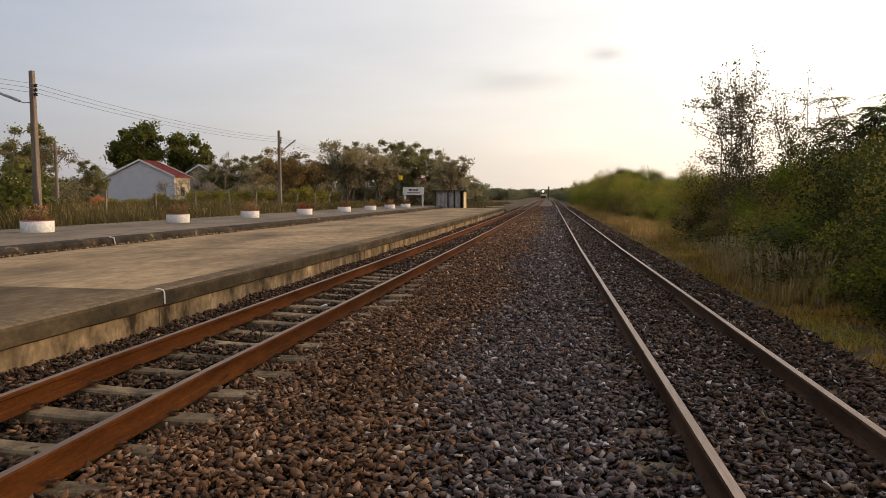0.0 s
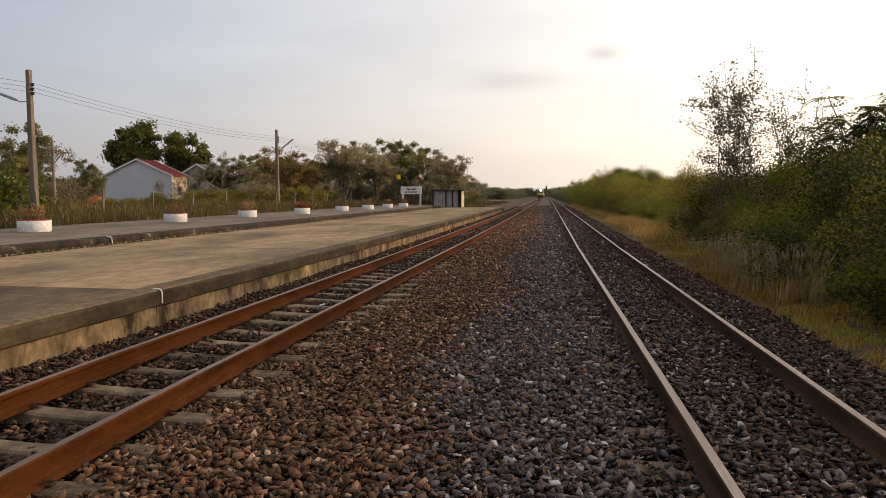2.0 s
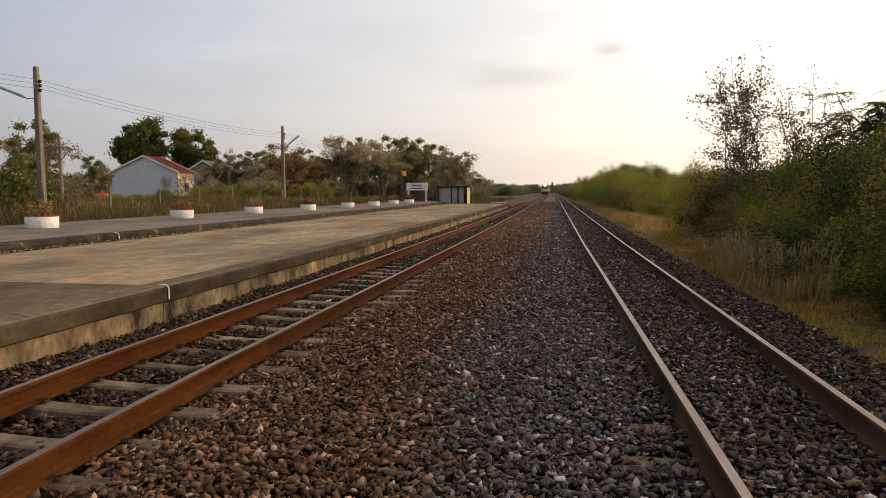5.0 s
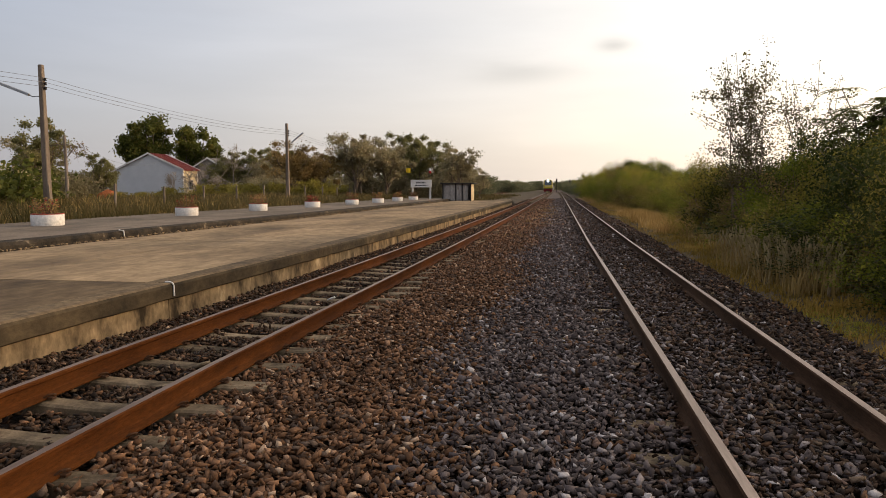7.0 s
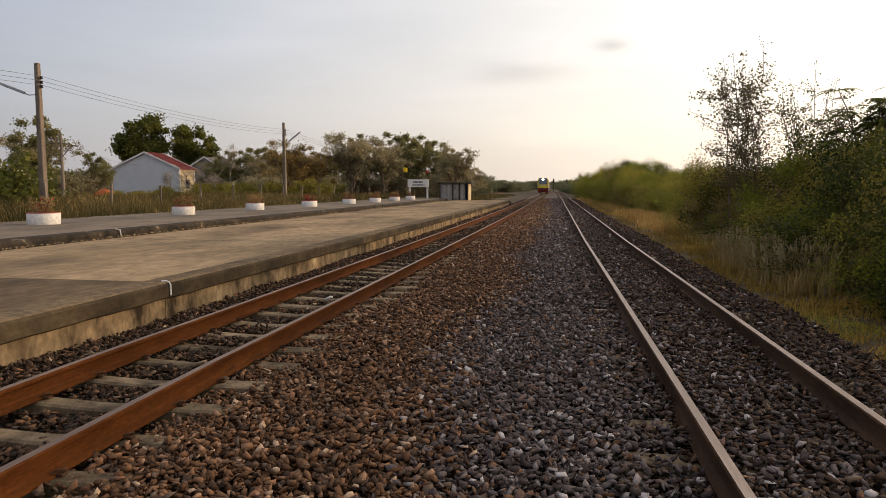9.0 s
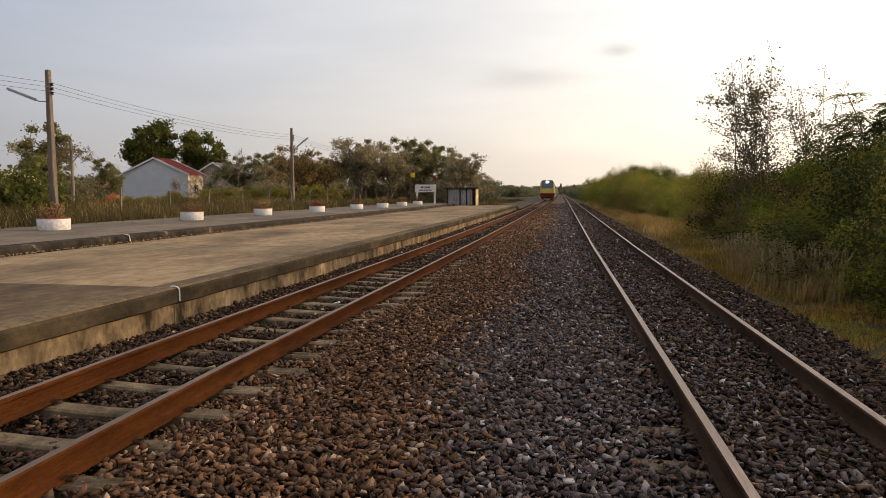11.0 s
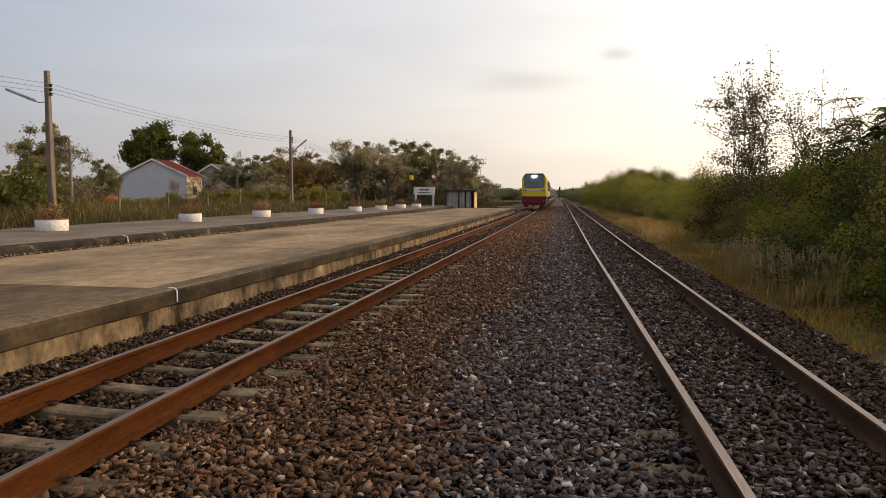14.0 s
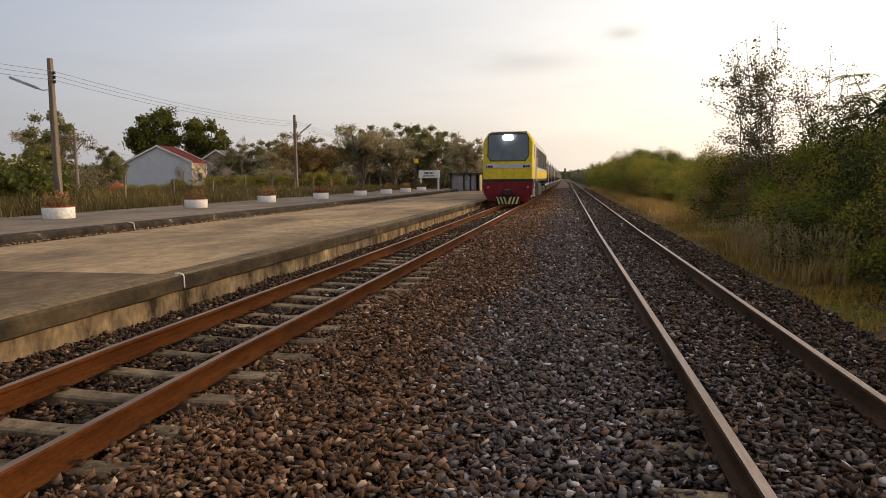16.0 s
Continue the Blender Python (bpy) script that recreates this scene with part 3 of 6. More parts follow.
def build_ballast():
    rng = np.random.RandomState(11)
    brown, grey, dark_stones = [], [], []
    for y0, y1, dens, r0, r1 in ((-6, 0, 450, 0.016, 0.042), (0, 1.8, 1000, 0.013, 0.037), (1.8, 8, 1500, 0.012, 0.036), (8, 15, 900, 0.014, 0.038), (15, 28, 420, 0.020, 0.044), (28, 48, 140, 0.03, 0.062), (48, 100, 60, 0.035, 0.07)):
        n = int((y1 - y0) * 7.5 * dens)
        x, y = rng.uniform(-4.75, 3.0, n), rng.uniform(y0, y1, n)
        b = 1.0 * (1 - np.exp(-np.maximum(0, y - 5) / 40))
        a = (x + 4.75) / 7.75
        mx = 0.0058 * np.maximum(0, y - 18)
        x = x + b * (1 - a) + mx * a
        r = r0 + (r1 - r0) * rng.beta(1.6, 2.4, n)
        # heaped a little between the tracks, low inside the rails
        dl, dr = x - (-3.17 + b), x - (1.42 + mx)
        keep = np.minimum(abs(abs(dl) - 0.53), abs(abs(dr) - 0.53)) > 0.055
        # the west track's sleepers lie bare between the rails, and at their ends
        ph = (y - 0.75 + 0.3) % 0.6 - 0.3
        bare = (abs(dl) < 0.5) & (abs(ph) < 0.12)
        ends = (abs(dl) >= 0.5) & (abs(dl) < 0.85) & (abs(ph) < 0.14)
        pr = (y - 0.9 + 0.3) % 0.6 - 0.3
        ends_r = (dr < -0.55) & (dr > -0.95) & (abs(pr) < 0.13)
        ends_r2 = (dr > 0.55) & (dr < 0.95) & (abs(pr) < 0.12)
        u = rng.uniform(size=n)
        keep &= ~(bare & (u < np.where(y < 13, 0.93, 0.6))) & ~(ends & (u < 0.45)) & ~(ends_r & (u < 0.6)) & ~(ends_r2 & (u < 0.55))
        keep &= (x > -4.66 + b)
        z = -0.09 + 0.078 * rng.uniform(size=n) ** 1.2
        # the east track lies deep in its ballast
        z += 0.058 * np.clip((dr + 1.5) / 0.7, 0, 1) * np.clip((1.35 - dr) / 0.6, 0, 1)
        z += np.where(abs(dl) < 0.5, -0.015, 0.0) + np.where((dl > 0.9) & (dr < -0.9), 0.03, 0)
        z += 0.022 * np.sin(x * 2.3 + 0.6 * np.sin(y * 0.9)) * np.sin(y * 1.3 + x)
        P = np.stack([x, y, z], 1)
        edge = -0.75 + b * 0.6 + 0.25 * np.sin(y * 0.7) + rng.normal(size=n) * 0.22
        isb = (x < edge) | (rng.uniform(size=n) < 0.06) | ((x > 2.5) & (rng.uniform(size=n) < 0.4))
        # darker stone in the platform track and along the verge
        isd = ((x < -2.62 + b) & (rng.uniform(size=n) < 0.86)) | (rng.uniform(size=n) < np.clip((dr + 1.2) / 2.2, 0, 0.72))
        dark_stones.append((P[keep & isd], r[keep & isd]))
        isb, keep = isb & ~isd, keep & ~isd
        brown.append((P[keep & isb], r[keep & isb]))
        grey.append((P[keep & ~isb], r[keep & ~isb]))
    for nm, data, m, lab in (("brown_ballast", brown, STONE_BROWN, "rust-brown crushed stone beside the platform track"), ("grey_ballast", grey, STONE_GREY, "grey crushed stone between the tracks"),
                              ("dark_ballast", dark_stones, STONE_DARK, "dark stone in the platform track and along the verge")):
        P, r = np.concatenate([d[0] for d in data]), np.concatenate([d[1] for d in data])
        v, f = scatter_stones(P, r, 5)
        tagged(new(nm, fast_mesh(nm, v, f, (m,))), lab, "ballast", kind="stuff")


build_ballast()


# ---- platform ----
def pbend(y):
    return bend(y)


def build_platform():
    p = thing("platform", "low concrete station platform with a worn stained coping", "platform", kind="structure")
    end = 64
    # rubble core, kept just under the slabs
    s = Shape()
    sweep([(-4.72, -0.3), (-4.72, 0.30), (-9.9, 0.30), (-9.9, -0.3)], steps(-12, end - 0.3, 2), lambda y: pbend(y), shape=s)
    part("core", s, KERB_SHADED, p)
    cuts = [-11.2, -5.0, 1.3, 7.54, 13.8, 20.1, 26.3, 32.6, 38.9, 45.2, 51.5, 57.8, end]
    for a, b in zip(cuts, cuts[1:]):
        ys = list(np.linspace(a + 0.006, b - 0.006, 7))
        s = Shape()
        sweep([(-4.66, -0.25), (-4.665, 0.25), (-4.85, 0.25), (-4.85, -0.25)], ys, pbend, shape=s)
        part("wall_panel", s, PLASTER, p, "cream plaster face with dark stains")
        s = Shape()
        yy = list(np.linspace(a + 0.006, b - 0.006, 36))
        vs = []
        for y in yy:
            w, q = noise.noise((y * 1.7, 2.0, 0)), noise.noise((y * 6.0, 5.0, 0))
            low, worn, x = 0.195 + 0.016 * w + 0.01 * q, 0.006 * q, bend(y)
            vs += [(-4.64 + x, y, low), (-4.603 + worn + x, y, low + 0.02), (-4.60 + worn + x, y, 0.36), (-4.618 + worn + x, y, 0.388), (-4.655 + x, y, 0.402), (-4.93 + x, y, 0.404), (-4.93 + x, y, low)]
        n = 7
        fs = [(i * n + c, i * n + (c + 1) % n, (i + 1) * n + (c + 1) % n, (i + 1) * n + c) for i in range(len(yy) - 1) for c in range(n)]
        s.add(vs, fs + [tuple(range(n)), tuple((len(yy) - 1) * n + c for c in range(n - 1, -1, -1))])
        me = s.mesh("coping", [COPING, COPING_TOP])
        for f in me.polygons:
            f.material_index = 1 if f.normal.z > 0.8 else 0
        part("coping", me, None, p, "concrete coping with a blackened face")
        for x0, x1 in ((-4.937, -7.45), (-7.456, -9.99)):
            s = Shape()
            sweep([(x0, 0.2), (x0, 0.392), (x0 - 0.006, 0.398), ((x0 + x1) / 2, 0.402), (x1 + 0.006, 0.398), (x1, 0.392), (x1, 0.2)], list(np.linspace(a + 0.014, b - 0.014, 7)), pbend, shape=s)
            part("slab", s, CONCRETE_OLD if b < 8 else CONCRETE, p, "dark stained slab" if b < 8 else "")
    # raised rear strip
    q = thing("upper_platform", "raised rear strip of the platform with a dark broken kerb", "platform", kind="structure")
    cuts = [-9.5, -3.5, 2.5, 8.5, 14.5, 20.5, 26.5, 32.5, 38.5, 44.5, 50.5, 56.5, 62.5, 67]
    rng = np.random.RandomState(3)
    for a, b in zip(cuts, cuts[1:]):
        s = Shape()
        ys = list(np.linspace(a + 0.006, b - 0.006, 28))
        n = 6
        vs = []
        for y in ys:
            j, k = rng.uniform(-0.03, 0.02), rng.uniform(-0.02, 0.004)
            x = -10.0 + bend(y) * 0.9 - 0.15
            vs += [(x + 0.03 + j, y, 0.30), (x + 0.02 + j, y, 0.50 + k), (x - 0.03, y, 0.565 + k), (x - 0.28, y, 0.572), (x - 0.28, y, 0.30)]
        n = 5
        fs = [(i * n + c, i * n + (c + 1) % n, (i + 1) * n + (c + 1) % n, (i + 1) * n + c) for i in range(len(ys) - 1) for c in range(n)]
        fs += [tuple(range(n)), tuple((len(ys) - 1) * n + c for c in range(n - 1, -1, -1))]
        s.add(vs, fs)
        part("kerb", s, KERB_SHADED, q, "dark chipped kerb, its colour deepened for shadow")
        s = Shape()
        f = lambda y: bend(y) * 0.9 - 0.15
        sweep([(-10.285, 0.05), (-10.285, 0.566), (-12.8, 0.572), (-15.6, 0.562), (-15.6, 0.05)], ys[::4] + [ys[-1]], f, shape=s)
        part("slab", s, CONCRETE_UP, q)
    # crumbs of broken mortar along the kerb's foot
    m = 900
    y = rng.uniform(9, 60, m)
    x = np.array([-9.98 + bend(t) * 0.9 - 0.15 for t in y]) + abs(rng.normal(size=m)) * 0.12 + 0.05
    v, f2 = scatter_stones(np.stack([x, y, np.full(m, 0.415)], 1), rng.uniform(0.01, 0.036, m), 8)
    tagged(new("rubble", fast_mesh("rubble", v, f2, (CONCRETE,))), "crumbs of broken concrete along the kerb", "rubble", kind="stuff")


build_platform()


# ---- plants ----
def leaf_cloud(name, P, size, m, seed, droop=0.3, narrow=0.42, fold=0.18):
    """A folded four-cornered leaf at each place, turned at random."""
    rng = np.random.RandomState(seed)
    n = len(P)
    size = np.broadcast_to(size, (n,)) * rng.uniform(0.6, 1.3, n)
    ax = rng.normal(size=(n, 3))
    ax[:, 2] = ax[:, 2] * 0.7 - droop
    ax /= np.linalg.norm(ax, axis=1)[:, None]
    o = rng.normal(size=(n, 3)) + np.array([0, 0, 0.6])
    sd = np.cross(ax, o)
    sd /= np.linalg.norm(sd, axis=1)[:, None] + 1e-9
    up = np.cross(sd, ax)
    s = size[:, None]
    v = np.stack([P, P + ax * s * 0.5 + sd * s * narrow + up * s * fold, P + ax * s, P + ax * s * 0.5 - sd * s * narrow + up * s * fold], 1).reshape(-1, 3)
    i = np.arange(n)[:, None] * 4
    f = np.concatenate([i + [0, 1, 2], i + [0, 2, 3]])
    return fast_mesh(name, v, f, (m,))


def ball(rng, n, shell=0.42):
    """Points in a unit ball, thicker towards its skin."""
    d = rng.normal(size=(n, 3))
    d /= np.linalg.norm(d, axis=1)[:, None]
    return d * (rng.uniform(size=n) ** shell)[:, None]


def limbs(shape, base, top, r0, r1, rng, bends=4, wob=0.12):
    pts, rad = [], []
    L = (Vector(top) - Vector(base)).length
    for i in range(bends + 1):
        t = i / bends
        p = Vector(base).lerp(Vector(top), t)
        if 0 < i < bends:
            p += Vector(rng.normal(size=3)) * wob * L * 0.35
        pts.append(p)
        rad.append(r0 + (r1 - r0) * t)
    shape.tube(pts, rad, 6, caps=False)
    return pts


def tree(name, label, h, spread, leaves, size, m, seed, trunk=0.12, clumps=40, low=0.35, bark=None, tight=0.16, gappy=1.0, lean=0.0):
    """Trunk, forked limbs and a crown of leaf clumps round the ends of the twigs."""
    rng = np.random.RandomState(seed)
    t = thing(name, label, "tree" if h > 3.2 else "shrub")
    s = Shape()
    fork = h * low
    limbs(s, (0, 0, -0.2), (lean * fork, 0, fork), trunk, trunk * 0.75, rng)
    ends = []
    nl = max(4, clumps // 6)
    for i in range(nl):
        a = 2 * math.pi * (i + rng.uniform(-0.3, 0.3)) / nl
        rr = spread * rng.uniform(0.35, 0.8)
        z = h * rng.uniform(0.5, 0.92)
        e = (lean * z + rr * math.cos(a), rr * math.sin(a), z)
        b = (lean * fork * 0.8, 0, fork * rng.uniform(0.55, 1.0))
        pts = limbs(s, b, e, trunk * 0.5, trunk * 0.14, rng)
        for j in range(max(2, clumps // nl)):
            q = pts[rng.randint(2, len(pts))]
            d = rng.normal(size=3)
            d[2] = abs(d[2]) * 0.9 - 0.25
            d /= np.linalg.norm(d)
            e2 = np.array(q) + d * spread * rng.uniform(0.2, 0.5)
            e2[2] = min(e2[2], h * rng.uniform(0.9, 1.0))
            e2[2] = max(e2[2], h * low * 0.6)
            limbs(s, q, e2, trunk * 0.14, trunk * 0.05, rng, 2)
            ends.append(e2)
    part("trunk", s, bark or BARK, t)
    ends = np.array(ends)
    k = rng.randint(0, len(ends), leaves)
    d = (0.7 * ball(rng, leaves, 0.6) + 0.3 * rng.normal(size=(leaves, 3))) * np.array([1, 1, 0.75]) * tight * spread * 1.7 * (0.6 + 0.8 * (k % 5) / 4)[:, None] * gappy
    part("crown", leaf_cloud("crown", ends[k] + d, size, m, seed + 1), None, t)
    return t


def shrub(name, label, h, r, leaves, size, m, seed, stems=9):
    """Leaves down to the ground, on many stems."""
    rng = np.random.RandomState(seed)
    t = thing(name, label, "shrub")
    s = Shape()
    ends = []
    for i in range(stems):
        a = rng.uniform(0, 2 * math.pi)
        rr = r * rng.uniform(0.2, 0.95)
        e = np.array((rr * math.cos(a), rr * math.sin(a), h * (1 - 0.45 * (rr / r) ** 2) * rng.uniform(0.75, 1.0)))
        pts = limbs(s, (e[0] * 0.15, e[1] * 0.15, -0.1), e, 0.03, 0.008, rng)
        ends += [np.array(p) for p in pts[1:]] + [e * np.array((1.1, 1.1, 0.96))]
        for j in range(5):
            d = rng.normal(size=3) * np.array((r, r, h * 0.5)) * 0.4
            q = np.array(pts[rng.randint(1, len(pts))]) + d
            q[2] = min(max(q[2], 0.1), h)
            limbs(s, pts[2], q, 0.012, 0.004, rng, 2)
            ends.append(q)
    part("stem", s, BARK, t)
    ends = np.array(ends)
    k = rng.randint(0, len(ends), leaves)
    P = ends[k] + ball(rng, leaves) * np.array([0.27 * r, 0.27 * r, 0.15 * h]) * (0.6 + 0.9 * ((k * 7) % 10) / 10)[:, None]
    P[:, 2] = np.abs(P[:, 2])
    part("foliage", leaf_cloud("foliage", P, size, m, seed + 1), None, t)
    return t


def put(ob, x, y, turn=0.0, scale=1.0, z=None, tall=None):
    c = copy_thing(ob, pose(x, y, ground_z(x, y) - 0.03 if z is None else z, 0, 0, turn))
    c.scale = (scale, scale, scale * (tall or 1))
    return c


def grass(name, label, spots, m, seed, blade=0.010, kind_of="grass"):
    """spots: rows of x, y, z, height, spread; one tuft of blades at each."""
    rng = np.random.RandomState(seed)
    V, o = [], 0
    S = np.asarray(spots, float)
    n = len(S)
    a = rng.uniform(0, 2 * np.pi, n)
    lean = np.abs(rng.normal(size=n)) * 0.5
    d = np.stack([np.cos(a), np.sin(a), 0 * a], 1)
    w = np.stack([-np.sin(a), np.cos(a), 0 * a], 1) * (blade * rng.uniform(0.6, 1.5, n))[:, None]
    h = (S[:, 3] * rng.uniform(0.55, 1.1, n))[:, None]
    P = S[:, :3]
    up = np.array([[0, 0, 1.0]])
    mid = P + up * h * 0.6 + d * h * (lean * 0.35)[:, None]
    tip = P + up * h + d * h * lean[:, None]
    v = np.stack([P - w, P + w, mid + w * 0.8, mid - w * 0.8, tip], 1).reshape(-1, 3)
    i = np.arange(n)[:, None] * 5
    f = np.concatenate([i + [0, 1, 2], i + [0, 2, 3], i + [3, 2, 4]])
    return tagged(new(name, fast_mesh(name, v, f, (m,))), label, kind_of, kind="stuff")


def seed_heads(S, seed):
    """Pale plumes on thin leaning stalks."""
    rng = np.random.RandomState(seed)
    s = Shape()
    for x, y, z, h in S:
        d = Vector((rng.normal() * 0.16, rng.normal() * 0.16, 1)).normalized()
        p = Vector((x, y, z))
        top = p + d * h
        bow = Vector((rng.normal() * 0.02, rng.normal() * 0.02, -0.01))
        s.tube([p, p.lerp(top, 0.6), top], 0.0025, 3, caps=False)
        s.tube([top, top + d * 0.05, top + d * 0.11 + bow * 0.5, top + d * 0.16 + bow], [0.003, 0.013, 0.011, 0.002], 5, caps=False)
    solo("seed_heads", s, PLUME, "pale feathery seed heads of the dry grass", "grass", "stuff")


def spots_in(rng, n, xf, y0, y1, h, clump=0.25, groups=None):
    """n blades gathered in tufts."""
    g = groups or max(1, n // 25)
    cy = y0 + (y1 - y0) * rng.uniform(size=g) ** 1.0
    u = rng.uniform(size=g)
    k = rng.randint(0, g, n)
    x = np.array([xf(cy[i], u[i]) for i in range(g)])[k] + rng.normal(size=n) * clump
    y = cy[k] + rng.normal(size=n) * clump
    hh = (h * rng.uniform(0.6, 1.2, g))[k]
    z = np.array([ground_z(a, b) for a, b in zip(x, y)]) - 0.03
    return np.stack([x, y, z, hh], 1)


def bush_edge(y):
    """Where the thicket beside the east track begins."""
    return float(np.interp(y, [0, 8, 12, 17, 26, 35, 53, 80, 120, 250, 450], [3.6, 3.9, 4.1, 4.4, 4.9, 5.2, 5.1, 4.7, 4.4, 4.6, 5.0]))


def build_plants():
    rng = np.random.RandomState(21)
    green, mid, dark = "dense green roadside shrub", "olive-green wild shrub beside the track", "leafy shrub in the thicket, shade put into its leaves"
    a = shrub("shrub", green, 2.4, 1.5, 15000, 0.06, LEAF_GREEN, 31, 12)
    b = shrub("shrub", mid, 2.2, 1.5, 15000, 0.055, LEAF_MID, 33, 12)
    c = shrub("shrub", dark, 2.8, 1.6, 17000, 0.065, LEAF_SHADED, 35, 12)
    for o in (a, b, c):
        tagged(o, group="shrubs beside the east track")
    d4 = shrub("shrub", "yellowish half-dry shrub beside the track", 2.0, 1.3, 9000, 0.05, LEAF_DRY, 37, 11)
    tagged(d4, group="shrubs beside the east track")
    kinds = (a, b, c, d4)
    tall_of, wide_of = (2.4, 2.2, 2.8, 2.0), (1.5, 1.5, 1.6, 1.3)
    y = 6.5
    rows = []
    while y < 130:
        top = 1.53 + float(np.interp(y, [22, 30, 46, 58, 130], [38, 27, 28, 42, 38])) * y / 1207 if y > 22 else float(np.interp(y, [6, 10, 14, 22], [2.3, 2.4, 2.4, 2.28]))
        top = min(top, 4.6)
        sc = 1.0 if y < 40 else 1.25
        for k, (off, lo, hi) in enumerate(((0.75, 0.3, 0.6), (1.6, 0.45, 0.86), (3.5, 0.6, 1.05), (6.0, 0.7, 1.1))):
            if y > 40 and k:
                lo, hi = (0.55, 0.88) if k == 1 else (0.7, 1.04)
            if k == 3 and y > 60 or k == 0 and rng.uniform() < 0.35:
                continue
            rows.append((bush_edge(y) + off * sc * rng.uniform(0.8, 1.15), y + rng.uniform(-0.7, 0.7), top * rng.uniform(lo, hi), sc * (0.6 if k == 0 else rng.uniform(0.85, 1.15)), k))
        y += (1.7 if y < 30 else 2.4 if y < 60 else 3.2) * rng.uniform(0.85, 1.15)
    used = set()
    for x, y, h, sc, k in rows:
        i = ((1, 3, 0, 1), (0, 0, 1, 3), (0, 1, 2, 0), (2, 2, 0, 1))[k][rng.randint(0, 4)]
        # near shrubs take the leaves with shade in their colour
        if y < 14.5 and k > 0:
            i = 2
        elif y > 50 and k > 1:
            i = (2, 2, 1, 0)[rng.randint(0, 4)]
        o = kinds[i]
        s3 = (sc * rng.uniform(0.9, 1.1), sc * rng.uniform(0.9, 1.1), h / tall_of[i])
        m = pose(x, y, ground_z(x, y) - 0.03, 0, 0, rng.uniform(0, 360))
        if i not in used:
            used.add(i)
            o.matrix_basis = m
        else:
            o = copy_thing(o, m)
        o.scale = s3
    # far thickets on both sides
    v = shrub("shrub", "far thicket along the line, haze put into its leaf colour", 4.0, 3.4, 4200, 0.28, LEAF_FAR, 41, 10)
    tagged(v, group="far thickets")
    v.matrix_basis = pose(9, 132, -0.1)
    for y in range(140, 460, 12):
        put(v, bush_edge(y) + 3.2 + rng.uniform(-0.6, 1.2), y, rng.uniform(0, 360), 1.0, tall=rng.uniform(0.8, 1.0))
        put(v, bush_edge(y) + 9 + rng.uniform(-1, 2), y + 5, rng.uniform(0, 360), 1.3, tall=rng.uniform(0.6, 0.8))
    for y in range(150, 470, 14):
        put(v, (-0.088 * y - 5 if y < 240 else -17) + rng.uniform(-1.5, 1.5), y, rng.uniform(0, 360), 1.2, tall=rng.uniform(0.7, 1.1))
        put(v, -33 + rng.uniform(-4, 4), y + 6, rng.uniform(0, 360), 1.5, tall=rng.uniform(0.8, 1.2))
    for i in range(12):
        put(v, -22 + i * 4.0 + rng.uniform(-1, 1), 700 + rng.uniform(-20, 60), rng.uniform(0, 360), 2.0, tall=rng.uniform(0.7, 1.3))
    # the tall thin trees that stand out of the thicket
    s1 = sparse_tree("thin_tree", 5.7, 1.8, 61, 5600)
    s1.matrix_basis = pose(5.3, 20, 0)
    s2 = sparse_tree("thin_tree", 5.3, 1.2, 64, 3000)
    s2.matrix_basis = pose(6.9, 20.2, 0, 0, 0, 70)
    # feathery trees with drooping sprays, and below them shrubs, many in shade-dark leaves
    f1 = feathery_tree(4.0, 1.3, 71)
    f1.matrix_basis = pose(6.85, 16.0, 0)
    for x, y, turn, sc, tall in ((8.3, 16.2, 130, 1.05, 1.0), (7.6, 14.0, 60, 0.85, 0.95), (9.6, 18.0, 20, 1.1, 1.0), (6.9, 12.2, 300, 0.75, 0.95), (8.6, 12.6, 170, 0.9, 1.0)):
        put(f1, x, y, turn, sc, 0, tall)
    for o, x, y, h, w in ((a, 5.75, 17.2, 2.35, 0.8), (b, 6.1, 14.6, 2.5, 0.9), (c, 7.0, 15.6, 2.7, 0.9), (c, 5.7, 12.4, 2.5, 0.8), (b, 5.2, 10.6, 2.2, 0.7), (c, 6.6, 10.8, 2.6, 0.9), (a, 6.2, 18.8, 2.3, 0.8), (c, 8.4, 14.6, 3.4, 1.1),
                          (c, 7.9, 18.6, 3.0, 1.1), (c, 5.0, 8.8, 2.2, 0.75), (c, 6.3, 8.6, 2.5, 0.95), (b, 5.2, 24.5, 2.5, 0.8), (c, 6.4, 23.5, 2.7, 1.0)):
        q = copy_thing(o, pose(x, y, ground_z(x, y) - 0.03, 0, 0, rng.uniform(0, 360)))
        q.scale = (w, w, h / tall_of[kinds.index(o)])


